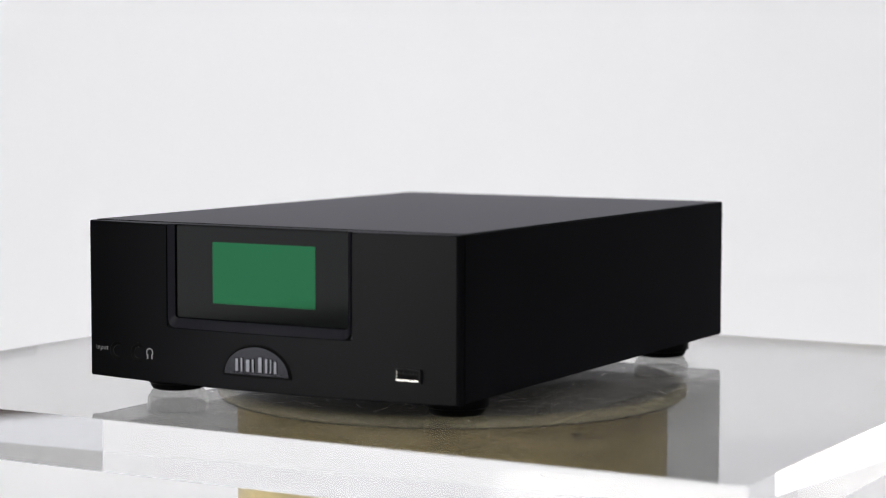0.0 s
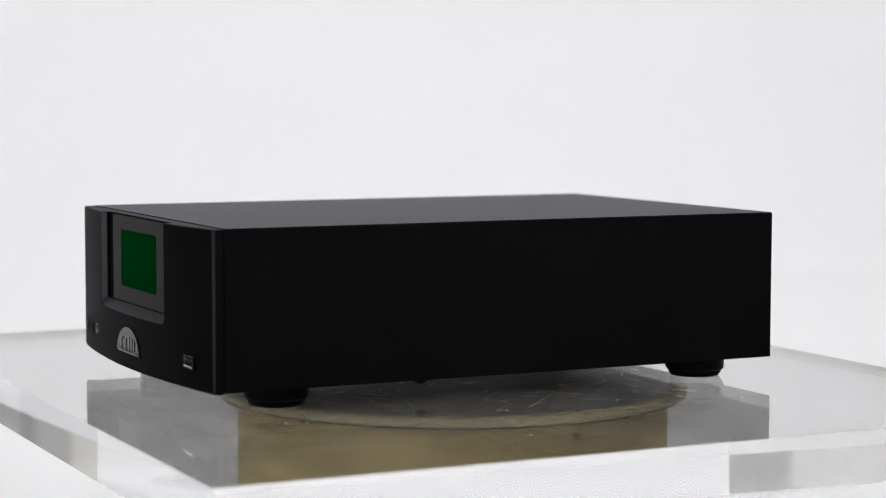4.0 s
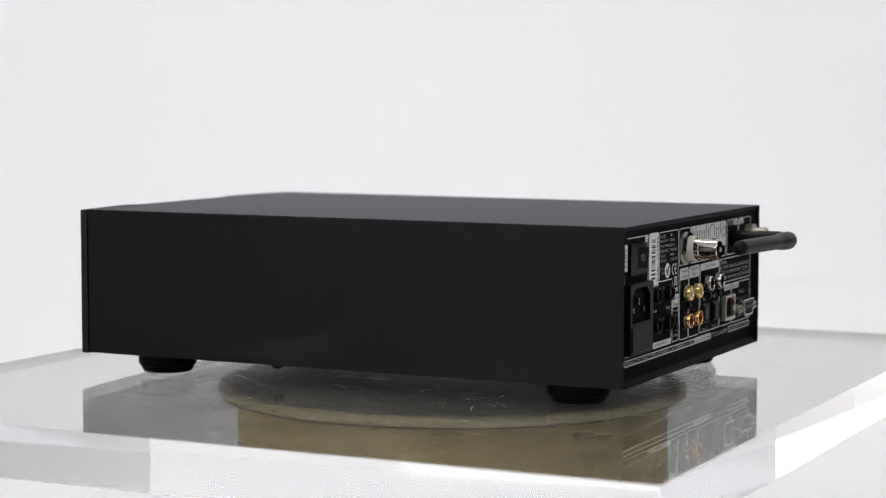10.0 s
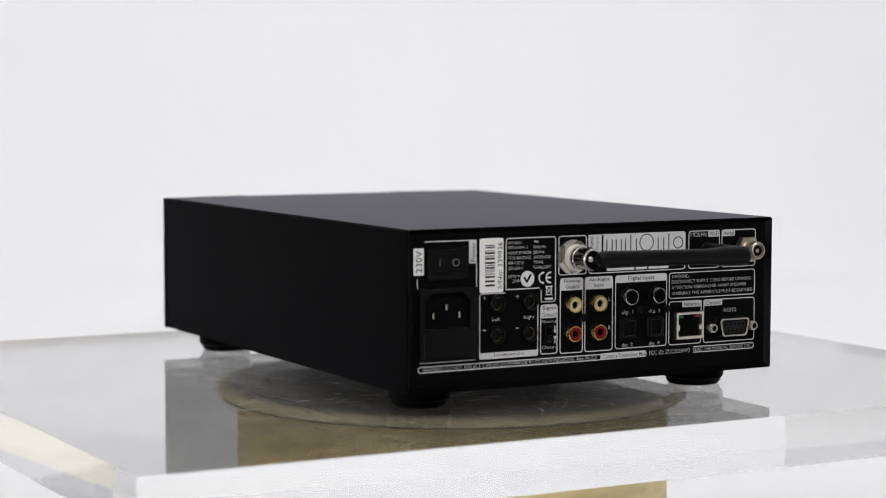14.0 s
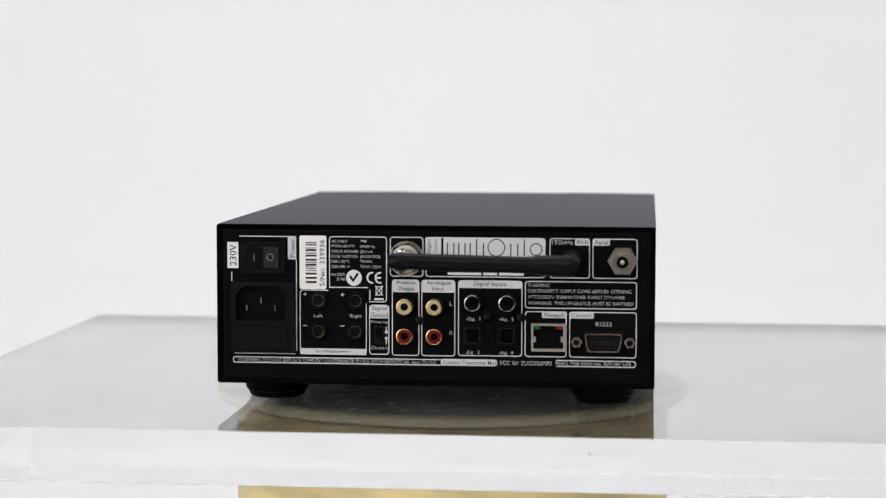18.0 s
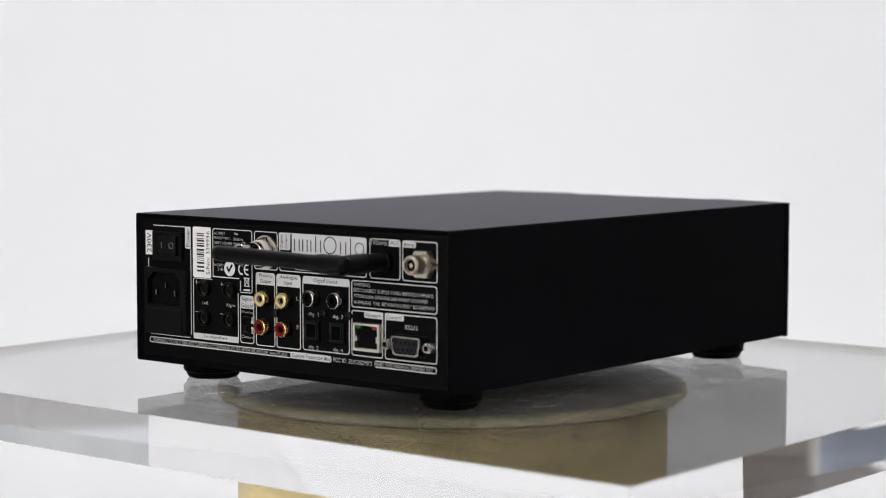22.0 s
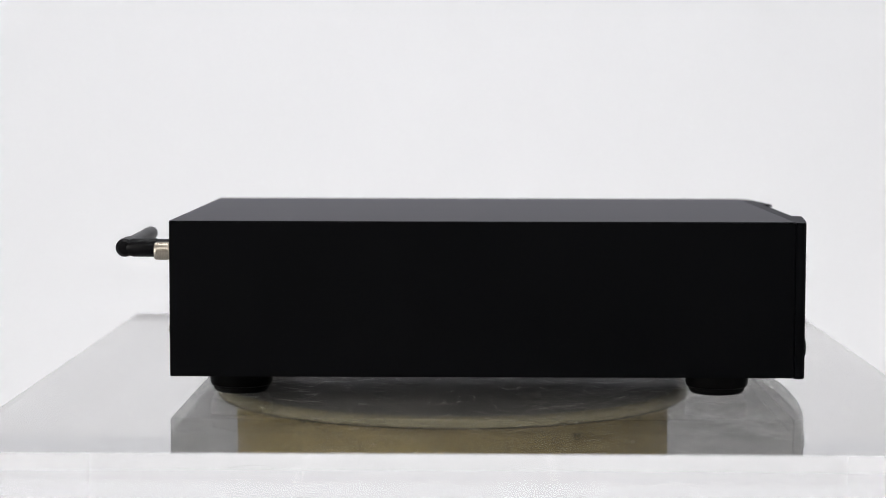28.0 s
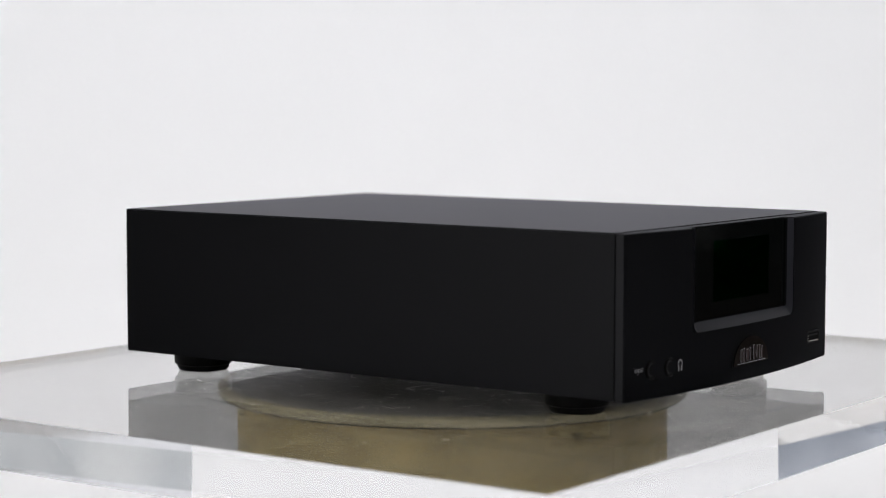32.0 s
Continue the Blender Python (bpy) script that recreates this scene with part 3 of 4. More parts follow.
badge = part("badge", on(FRONT, prism(arc, cb - 2, cb + 0.55)), BADGE, amp, "half-round smoked silver badge with raised shapes")
part("badge_surround", on(FRONT, prism(rim, cb - 2, cb + 0.12)), CAVITY, badge)
for u0, v0, u1, v1 in ((-11.6, 1.4, -9.6, 7.6), (-8.6, 1.4, -7.2, 8.0), (-5.6, 1.4, -3.2, 7.4), (-2.2, 1.4, -0.8, 7.8), (1.2, 1.4, 3.6, 8.8), (5.0, 1.4, 6.8, 8.4), (7.8, 1.4, 9.0, 8.2), (10.0, 1.4, 11.8, 7.4), (-14.6, 0.4, 14.6, 0.9)):
    part("badge_relief", on(FRONT, block(bc + u0, bz + v0, cb + 0.4, bc + u1, bz + v1, cb + 1.0, 0.25, 2)), BADGE_LINE, badge)

# sockets of the front
for u, name in ((-84.2, "input_jack"), (-70.3, "headphone_jack")):
    w = bow(u)
    jack = smooth(part(name, on(FRONT, lathe([(4.6, -2.5), (4.6, 0.2), (4.2, 0.45), (3.5, 0.4), (2.6, 0.0), (2.1, -0.8), (0, -0.8)], 28, at=(u, 23.2, w - 0.1))), RUBBER, amp, "black minijack socket"))
    part("jack_contact", on(FRONT, collar(circle(u, 23.2, 2.9), circle(u, 23.2, 2.5), w - 0.9, w + 0.12)), PLASTIC, jack)
    part("jack_hole", on(FRONT, prism(circle(u, 23.2, 2.35, 20), w - 0.9, w - 0.3)), CAVITY, jack)
letters("input", -97.9, 22.2, -90.6, 25.4, FRONT_PRINT, front, FRONT, bow(-95) + 0.75)
hp = bmesh.new()
hu, hv, hw2 = -62.8, 23.2, bow(-62.8) + 0.25
ring_o = [(hu + 2.1 * math.cos(t), hv + 0.6 + 2.3 * math.sin(t)) for t in np.linspace(-0.5, math.pi + 0.5, 18)]
ring_i = [(hu + 1.5 * math.cos(t), hv + 0.6 + 1.7 * math.sin(t)) for t in np.linspace(-0.5, math.pi + 0.5, 18)]
for k in range(17):
    hp.faces.new([hp.verts.new((*q, hw2)) for q in (ring_o[k], ring_o[k + 1], ring_i[k + 1], ring_i[k])])
for s in (-1, 1):
    block(hu + s * 1.7, hv - 2.4, hw2 - 0.1, hu + s * 0.9, hv - 0.2, hw2 + 0.02, bm=hp)
part("headphone_symbol", on(FRONT, hp), FRONT_PRINT, front)
wu = bow(75)
usb = part("usb_port", on(FRONT, collar(rounded(72.6, 19.4, 86.4, 25.6, 0.4, 2), rounded(73.4, 20.3, 85.6, 24.8, 0.3, 2), wu - 3, wu + 0.35)), PLASTIC, amp, "front usb socket with a bright metal edge")
part("usb_cavity", on(FRONT, block(73.3, 20.2, wu - 3, 85.7, 24.9, wu + 0.05)), CAVITY, usb)
part("usb_shell", on(FRONT, block(73.8, 20.2, wu - 2, 85.4, 20.9, wu + 0.42)), BRIGHT, usb, "bright metal lip")
part("usb_shell_side", on(FRONT, block(73.6, 20.9, wu - 2, 74.1, 24.6, wu + 0.12)), STEEL, usb)
part("usb_tongue", on(FRONT, block(74.4, 23.0, wu - 2, 84.8, 23.9, wu + 0.22)), PLASTIC, usb)

# feet
for x, y in ((0.0805, 0.1215), (-0.0790, 0.1215), (0.0805, -0.1145), (-0.0800, -0.1145)):
    f = smooth(part("foot", lathe([(0, 0.0104), (0.0154, 0.0104), (0.0154, 0.0048), (0.0149, 0.0036), (0.0139, 0.0031), (0.0136, 0.0014), (0.0126, 0.0003), (0.0117, 0.0003), (0.0116, 0), (0.0113, 0), (0.0112, 0.0003), (0, 0.0003)], 40), RUBBER, amp, "round black rubber foot"))
    f.location = (x, y, 0)
s = smooth(part("underside_screw", lathe([(0, 0.0104), (0.0034, 0.0104), (0.0033, 0.0072), (0.0020, 0.0062), (0, 0.0061)], 20), PLASTIC, amp))
s.location = (0.088, -0.042, 0)

# ---- rear panel ----
rear = part("rear_panel", on(REAR, block(-99.8, 14.0, -1.5, 99.8, 82.6, 0.0)), REAR_BLACK, amp, "black screen-printed connector panel")

# mains group
stroke(-93.4, 80.53, -70.1, 80.12, rear)
tag(-99.23, 77.48, -93.87, 65.03, rear, LABEL, 0.3)
letters("230V", -98.06, 66.21, -94.8, 76.31, INK, rear, turn=90)
tag(-70.1, 80.53, -66.14, 69.5, rear)
letters("Power", -69.17, 70.44, -66.61, 79.36, INK, rear, turn=90)
stroke(-66.26, 69.5, -65.85, 26.06, rear)
stroke(-95.97, 24.65, -66.84, 24.24, rear)
stroke(-97.36, 63.39, -96.96, 58.93, rear)
switch = part("power_switch", on(REAR, collar(rounded(-92.7, 77.48, -71.27, 62.69, 0.8, 3), rounded(-89.44, 75.84, -73.83, 65.27, 0.5, 3), -0.5, 1.6)), PLASTIC, amp, "black mains rocker switch")
u0, v0 = (-89.21, 75.6)
u1, v1 = (-74.06, 65.5)
um = (u0 + u1) / 2
bm = prism([(u0, -0.5), (u1, -0.5), (u1, 3.0), (um, 1.0), (u0, 1.4)], v1, v0)
bm.transform(Matrix(((1, 0, 0, 0), (0, 0, 1, 0), (0, 1, 0, 0), (0, 0, 0, 1))))
part("rocker", on(REAR, bm), PLASTIC, switch)
letters("I", -86.41, 68.79, -85.83, 72.08, DIM_PRINT, switch, w=1.5)
part("lettering", on(REAR, collar(circle(-78.14, 70.55, 1.75), circle(-78.14, 70.55, 1.35), 1.5, 2.5)), DIM_PRINT, switch)

inlet = part("mains_inlet", on(REAR, collar(rounded(-97.13, 58.93, -66.84, 25.12, 1.2, 3), rounded(-94.8, 56.82, -70.92, 40.15, 1.2, 3), -0.5, 3.2)), PLASTIC, amp, "black mains inlet with a fuse drawer")
c0, c1 = (-94.8, 56.82), (-70.92, 40.15)
for s in (0, 1):
    cu = (c0[0], c1[0])[s]
    sg = (1, -1)[s]
    part("inlet_corner", on(REAR, prism([(cu, c0[1]), (cu + sg * 4.2, c0[1]), (cu, c0[1] - 4.2)][:: (1, -1)[1 - s]], -0.4, 3.1)), PLASTIC, inlet)
part("inlet_floor", on(REAR, block(-94.8, 56.82, -0.4, -70.92, 40.15, 0.1)), CAVITY, inlet)
for cx, cy in ((-89.79, 46.25), (-82.92, 50.01), (-76.16, 46.25)):
    part("inlet_pin", on(REAR, block(cx - 0.5, cy - 1.5, 0, cx + 0.5, cy + 1.5, 2.2, 0.2, 1)), DARK_STEEL, inlet)
part("fuse_drawer", on(REAR, block(-95.73, 38.5, 2.6, -69.4, 26.29, 3.9, 0.4, 1)), PLASTIC, inlet)

# serial label
tag(-64.51, 80.88, -51.7, 55.41, rear, LABEL, 1.0, 0.14, "paper_label")
rb = random.Random(3)
y = 140
while y < 308:
    h = rb.choice((3, 4, 5, 8))
    stroke(-61.6, 94.15 - 0.1174 * (y), -56.35, 94.15 - 0.1174 * (min(y+h,309)), rear, INK, 0.22, "barcode_bar")
    y += h + rb.choice((3, 4, 6, 9))
letters("S/No: 339936", -54.84, 57.05, -52.39, 78.89, INK, rear, w=0.24, turn=90)

# rating box
border(-50.41, 80.65, -22.8, 49.54, rear)
part("printed_mask", on(REAR, block(-50.76, 56.23, -0.05, -31.19, 49.07, 0.12)), REAR_BLACK, rear)
stroke(-50.06, 56.7, -31.89, 56.23, rear, w=0.14)
stroke(-31.19, 55.41, -30.72, 50.48, rear, w=0.14)
for a, b, cy, w1, w2 in (("AC ONLY", "", 135, 556, 0), ("FREQUENCY:", "50/60 Hz", 155, 588, 668), ("INPUT POWER:", "200 VA", 176, 602, 660), ("FUSE RATING:", "ANTISURGE", 196, 598, 692), ("100-120 V:", "T4.0AL", 216, 566, 660), ("220-240 V:", "T2.0AL/250V", 237, 566, 694)):
    letters(a, -49.13, 94.15 - 0.1174 * (cy+6), -106.45 + 0.1165 * (w1), 94.15 - 0.1174 * (cy-6), FINE_PRINT, rear)
    if b:
        letters(b, -35.5, 94.15 - 0.1174 * (cy+6), -106.45 + 0.1165 * (w2), 94.15 - 0.1174 * (cy-6), FINE_PRINT, rear)
letters("~", -35.15, 77.83, -32.59, 79.12, FINE_PRINT, rear)
letters("N17079", -49.13, 61.75, -42.84, 63.16, FINE_PRINT, rear)
letters("Z180", -46.8, 59.63, -42.84, 61.04, FINE_PRINT, rear)
part("compliance_mark", on(REAR, prism(circle(-38.53, 61.04, 3.75, 28), -0.05, 0.1)), PRINT, rear)
ck, cz = (-38.53, 61.04)
part("tick", on(REAR, prism([(ck - 2.4, cz + 0.6), (ck - 0.4, cz - 2.2), (ck + 2.4, cz + 1.9), (ck + 1.4, cz + 2.4), (ck - 0.4, cz - 0.5), (ck - 1.4, cz + 1.1)], 0, 0.2)), REAR_BLACK, rear)
for cx, a0 in (((-29.91, 61.16), 0), ((-26.06, 61.16), 1)):
    bm = bmesh.new()
    o = [(cx[0] + 2.6 * math.cos(t), cx[1] + 2.8 * math.sin(t)) for t in np.linspace(radians(75), radians(285), 16)]
    i2 = [(cx[0] + 1.8 * math.cos(t), cx[1] + 2.0 * math.sin(t)) for t in np.linspace(radians(75), radians(285), 16)]
    for k in range(15):
        bm.faces.new([bm.verts.new((*q, 0.12)) for q in (o[k], o[k + 1], i2[k + 1], i2[k])])
    if a0:
        block(cx[0] - 1.9, cx[1] - 0.4, 0, cx[0] + 0.4, cx[1] + 0.4, 0.12, bm=bm)
    part("lettering", on(REAR, bm), PRINT, rear)
bu, bv = (-26.65, 55.06)
bm = block(bu - 1.5, bv - 2.1, 0, bu - 1.15, bv + 1.8, 0.12)
block(bu + 1.15, bv - 2.1, 0, bu + 1.5, bv + 1.8, 0.12, bm=bm)
block(bu - 1.9, bv + 1.6, 0, bu + 1.9, bv + 2.1, 0.12, bm=bm)
block(bu - 1.2, bv - 2.2, 0, bu + 1.2, bv - 1.8, 0.12, bm=bm)
for s in (-1, 1):
    d = bmesh.new()
    block(-2.9, -0.16, 0, 2.9, 0.16, 0.13, bm=d)
    d.transform(Matrix.Translation((bu, bv, 0)) @ Matrix.Rotation(radians(52 * s), 4, "Z"))
    tmp = bpy.data.meshes.new("tmp")
    d.to_mesh(tmp)
    d.free()
    bm.from_mesh(tmp)
    bpy.data.meshes.remove(tmp)
part("bin_symbol", on(REAR, bm), PRINT, rear)
stroke(-28.86, 51.53, -24.43, 50.59, rear)

# loudspeaker sockets
border(-64.51, 55.17, -32.47, 24.3, rear)
tag(-64.39, 27.23, -32.59, 24.3, rear)
letters("Loudspeakers", -56.59, 24.88, -40.28, 26.76, INK, rear)
letters("Left", -57.75, 42.02, -53.56, 43.67, FINE_PRINT, rear)
letters("Right", -40.51, 41.67, -34.69, 43.67, FINE_PRINT, rear)
for cx, cy, sgn in ((436, 374, "+"), (590, 374, "+"), (436, 500, "-"), (588, 500, "-")):
    u, v = (-106.45 + 0.1165 * (cx), 94.15 - 0.1174 * (cy))
    sock = smooth(part("speaker_socket", on(REAR, lathe([(4.0, -0.5), (4.0, 2.2), (3.7, 2.6), (3.1, 2.6), (2.9, 2.2), (2.9, 0.2), (0, 0.2)], 28, at=(u, v, 0))), PLASTIC, amp, "black loudspeaker socket with a gold ring"))
    part("gold_ring", on(REAR, collar(circle(u, v, 2.85), circle(u, v, 2.6), 0.3, 0.9)), DARK_GOLD, sock)
    letters(sgn, u - 7.2, v + (1.9 if sgn == "+" else 2.4), u - 5.3, v + (3.6 if sgn == "+" else 2.75), FINE_PRINT, rear)

# signal ground switch
border(-31.31, 48.36, -21.75, 24.65, rear)
tag(-31.19, 48.25, -21.87, 41.91, rear, None, 1.2)
letters("Signal", -30.03, 45.31, -22.8, 47.66, INK, rear)
letters("Ground", -30.49, 42.38, -22.34, 44.61, INK, rear)
letters("Floating", -30.49, 39.32, -22.45, 40.85, FINE_PRINT, rear)
letters("Chassis", -30.49, 27.23, -22.57, 28.76, FINE_PRINT, rear)
slide = part("ground_switch", on(REAR, collar(rounded(-29.09, 38.03, -24.2, 29.58, 0.3, 2), rounded(-28.39, 37.09, -24.9, 30.52, 0.2, 2), -0.3, 0.8)), PLASTIC, amp, "small black slide switch")
part("slider", on(REAR, block(-28.16, 33.57, 0, -25.13, 30.75, 1.6, 0.2, 1)), PLASTIC, slide)
for cy in (500, 525):
    part("printed_dot", on(REAR, prism(circle(-23.15, 94.15 - 0.1174 * (cy), 0.75, 12), -0.05, 0.1)), PRINT, rear)
stroke(-23.39, 38.03, -22.92, 36.15, rear)
stroke(-23.39, 31.69, -22.92, 29.58, rear)

# digital output and its bnc socket
border(-21.41, 80.65, -5.56, 61.87, rear)
tag(-4.63, 80.53, 2.83, 72.31, rear)
letters("Digital", -3.7, 73.02, -1.6, 79.59, INK, rear, turn=90)
letters("Output", -0.67, 73.02, 1.43, 79.59, INK, rear, turn=90)
u, v = (-13.6, 70.44)
bnc = smooth(part("bnc_socket", on(REAR, lathe([(5.0, 6.0), (5.6, 6.3), (5.6, 8.6), (5.2, 9.0), (5.2, 18.0), (4.8, 18.5), (4.3, 18.3), (4.2, 11.6), (0, 11.6)], 36, at=(u, v, 0))), CHROME, amp, "silver bnc socket with a hexagonal nut"))
part("nut", on(REAR, prism(circle(u, v, 8.0, 6, 0.3), 0.8, 3.4)), CHROME, bnc)
part("washer", on(REAR, prism(circle(u, v, 8.3, 28), 0, 0.8)), STEEL, bnc)
smooth(part("insulator", on(REAR, lathe([(6.0, 3.2), (6.4, 3.5), (6.4, 5.8), (6.1, 6.2), (5.0, 6.2)], 32, at=(u, v, 0))), IVORY, bnc, "ivory insulating sleeve"))
part("socket_hole", on(REAR, prism(circle(u, v, 4.15, 28), 11.4, 15.6)), CAVITY, bnc)
part("centre_pin", on(REAR, lathe([(1.3, 11.6), (1.3, 16.4), (0.6, 16.8), (0, 16.8)], 12, at=(u, v, 0))), STEEL, bnc)
for s in (-1, 1):
    part("bayonet_lug", on(REAR, block(u - 0.9, v + s * 4.9 - 0.6, 14.6, u + 0.9, v + s * 4.9 + 1.0 * s, 16.2, 0.2, 1)), CHROME, bnc)


def phono(u, v, shell, insert, label):
    s = smooth(part("phono_socket", on(REAR, lathe([(3.6, 1.2), (3.95, 1.3), (3.95, 4.0), (3.75, 4.4), (3.4, 4.5), (3.25, 4.2), (3.25, 3.0)], 32, at=(u, v, 0))), shell, amp, label))
    smooth(part("base", on(REAR, lathe([(4.3, -0.3), (4.3, 1.0), (4.0, 1.4), (3.2, 1.4)], 28, at=(u, v, 0))), PLASTIC, s))
    smooth(part("insert", on(REAR, lathe([(3.3, 3.9), (3.1, 4.2), (2.05, 4.3), (1.85, 4.1), (1.85, 1.4), (0, 1.4)], 24, at=(u, v, 0))), insert, s))
    part("socket_hole", on(REAR, prism(circle(u, v, 1.8, 16), 1.1, 2.4)), CAVITY, s)
    return s


for x0, x1, a, b in ((738, 850, "Preamp", "Output"), (858, 996, "Analogue", "Input")):
    border(-106.45 + 0.1165 * (x0), 60.46, -106.45 + 0.1165 * (x1), 24.3, rear)
    tag(-106.45 + 0.1165 * (x0+1), 60.34, -106.45 + 0.1165 * (x1-1), 54.47, rear, None, 1.2)
letters("Preamp", -18.14, 57.76, -9.06, 59.87, INK, rear)
letters("Output", -17.44, 54.82, -9.75, 57.17, INK, rear)
letters("Analogue", -4.16, 57.76, 7.49, 59.99, INK, rear)
letters("Input", -1.37, 54.94, 4.23, 57.29, INK, rear)
for cx in (792, 913):
    phono(-106.45 + 0.1165 * (cx), 47.78, GOLD, CREAM, "gold phono socket with a cream insert")
    phono(-106.45 + 0.1165 * (cx), 33.92, GOLD, RED, "gold phono socket with a red insert")
letters("L", 7.02, 48.36, 8.19, 50.24, FINE_PRINT, rear)
letters("R", 7.02, 34.51, 8.42, 36.39, FINE_PRINT, rear)
for cx, cy in ((-7.19, 41.09), (24.87, 43.08), (40.83, 43.08)):
    sc = smooth(part("panel_screw", on(REAR, lathe([(2.1, 0), (2.0, 0.9), (1.4, 1.3), (0, 1.4)], 20, at=(cx, cy, 0))), PLASTIC, rear))

# model plate; its name becomes plain bars
border(-4.49, 80.65, 51.9, 61.87, rear)
tag(3.9, 80.65, 51.9, 67.62, rear, None, 1.4)
for x0, y0 in ((72, 138), (98, 138), (118, 138), (143, 138), (164, 138), (190, 122), (218, 138), (328, 138), (356, 138), (382, 122)):
    stroke(-2.86 + 0.1165 * (x0), 94.15 - 0.1174 * (y0), -2.86 + 0.1165 * (x0+5), 72.2, rear, INK, 0.2, "name_bar")
for x0, y0, rr in ((272, 155, 4.2), (432, 161, 3.0)):
    part("name_bar", on(REAR, collar(circle(-2.86 + 0.1165 * (x0), 94.15 - 0.1174 * (y0), rr, 32), circle(-2.86 + 0.1165 * (x0), 94.15 - 0.1174 * (y0), rr - 0.5, 32), 0, 0.2)), INK, rear)
for x0, x1 in ((76, 212), (220, 276), (284, 384)):
    stroke(-2.86 + 0.1165 * (x0), 64.1, -2.86 + 0.1165 * (x1), 62.92, rear, PRINT, 0.12, "address_bar")

# wi-fi and aerial
border(53.76, 80.65, 72.63, 61.87, rear)
letters("192kHz", 54.93, 77.71, 64.71, 79.83, FINE_PRINT, rear)
tag(65.64, 80.53, 72.4, 77.36, rear)
letters("Wi-Fi", 66.34, 77.83, 71.7, 79.94, INK, rear)
border(73.8, 80.65, 94.77, 61.87, rear)
tag(74.03, 80.53, 81.84, 77.36, rear)
letters("Aerial", 74.73, 77.83, 81.02, 79.94, INK, rear)
u, v = (87.9, 70.44)
fcon = smooth(part("aerial_socket", on(REAR, lathe([(4.6, 2), (4.6, 4.5), (4.2, 4.8), (4.2, 11.2), (3.9, 11.7), (3.2, 11.7), (3.0, 11.2), (3.0, 10.4), (0, 10.4)], 32, at=(u, v, 0))), WARM_NICKEL, amp, "nickel threaded aerial socket with a hexagonal nut"))
part("nut", on(REAR, prism(circle(u, v, 7.0, 6, 0.0), 0.4, 4.2)), WARM_NICKEL, fcon)
for k in range(7):
    part("thread", on(REAR, collar(circle(u, v, 4.5), circle(u, v, 4.0), 5.4 + k * 0.82, 5.8 + k * 0.82)), WARM_NICKEL, fcon)
part("socket_hole", on(REAR, collar(circle(u, v, 2.7), circle(u, v, 1.0), 10.2, 10.55)), CAVITY, fcon)
part("centre_pin", on(REAR, lathe([(1.0, 10.2), (1.0, 10.7), (0.5, 10.9), (0, 10.9)], 12, at=(u, v, 0))), WARM_NICKEL, fcon)

ANT = (-0.0635, 0.1814, 0.0700, 0.0185, 0.1808, 0.0716)
ex, ey, ez, tx, ty, tz = ANT
antenna = smooth(part("antenna", lathe([(0, -0.004), (0.0032, -0.0036), (0.0046, -0.002), (0.0048, 0.002), (0.0046, 0.012), (0.0040, 0.016), (0.0038, 0.02), (0.0038, 0.076), (0.0036, 0.079), (0.0024, 0.0805), (0, 0.081)], 28), PLASTIC, amp, "black hinged stub antenna folded sideways"))
d = Vector((tx - ex, ty - ey, tz - ez))
antenna.matrix_local = Matrix.Translation((ex, ey, ez)) @ d.to_track_quat("Z", "Y").to_matrix().to_4x4() @ Matrix.Diagonal((1, 1, d.length / 0.081, 1))
bu, bv = 63.5, 70.2
stub = smooth(part("antenna_stub", on(REAR, lathe([(5.0, 0), (5.0, 3), (4.4, 3.4), (4.4, 14), (4.7, 14.4), (4.7, ey * 1000 - BACK_Y - 4), (3.2, ey * 1000 - BACK_Y), (0, ey * 1000 - BACK_Y)], 28, at=(bu, bv, 0))), PLASTIC, amp, "ribbed black antenna base"))
part("hinge_pin", lathe([(0, -0.0044), (0.0022, -0.0044), (0.0022, 0.0044), (0, 0.0044)], 16, at=(ex, ey, ez)), PLASTIC, stub)
part("gold_nut", on(REAR, prism(circle(bu, bv, 4.9, 6), 0.2, 1.6)), GOLD, stub)

# digital inputs
border(10.89, 60.46, 41.18, 24.65, rear)
tag(11.01, 60.34, 41.06, 56.82, rear, None, 1.2)
letters("Digital Inputs", 18.34, 57.29, 33.49, 59.87, INK, rear)
for cx in (178, 317):
    phono(-2.86 + 0.1165 * (cx), 50.01, CHROME, CAVITY, "nickel phono socket with a black insert")
    opt = part("optical_socket", on(REAR, block(-2.86 + 0.1165 * (cx-44), 39.32, -0.3, -2.86 + 0.1165 * (cx+40), 29.58, 1.4, 0.3, 1)), PLASTIC, amp, "square black optical socket with a shutter")
    part("shutter", on(REAR, block(-2.86 + 0.1165 * (cx-26), 37.8, 1.2, -2.86 + 0.1165 * (cx+24), 31.22, 1.75, 0.25, 1)), GLASS_BLACK, opt)
    part("shutter_frame", on(REAR, collar(rounded(-2.86 + 0.1165 * (cx-30), 30.75, -2.86 + 0.1165 * (cx+28), 38.27, 0.5, 3), rounded(-2.86 + 0.1165 * (cx-26), 31.22, -2.86 + 0.1165 * (cx+24), 37.8, 0.3, 3), 1.2, 1.95)), DARK_PLASTIC, opt)
for t, cx, cy in (("dig. 1", 180, 443), ("dig. 3", 315, 443), ("dig. 2", 180, 578), ("dig. 4", 315, 578)):
    letters(t, -2.86 + 0.1165 * (cx-28), 94.15 - 0.1174 * (cy+10), -2.86 + 0.1165 * (cx+27), 94.15 - 0.1174 * (cy-9), FINE_PRINT, rear)

# warnings
border(42.34, 60.46, 94.65, 47.54, rear)
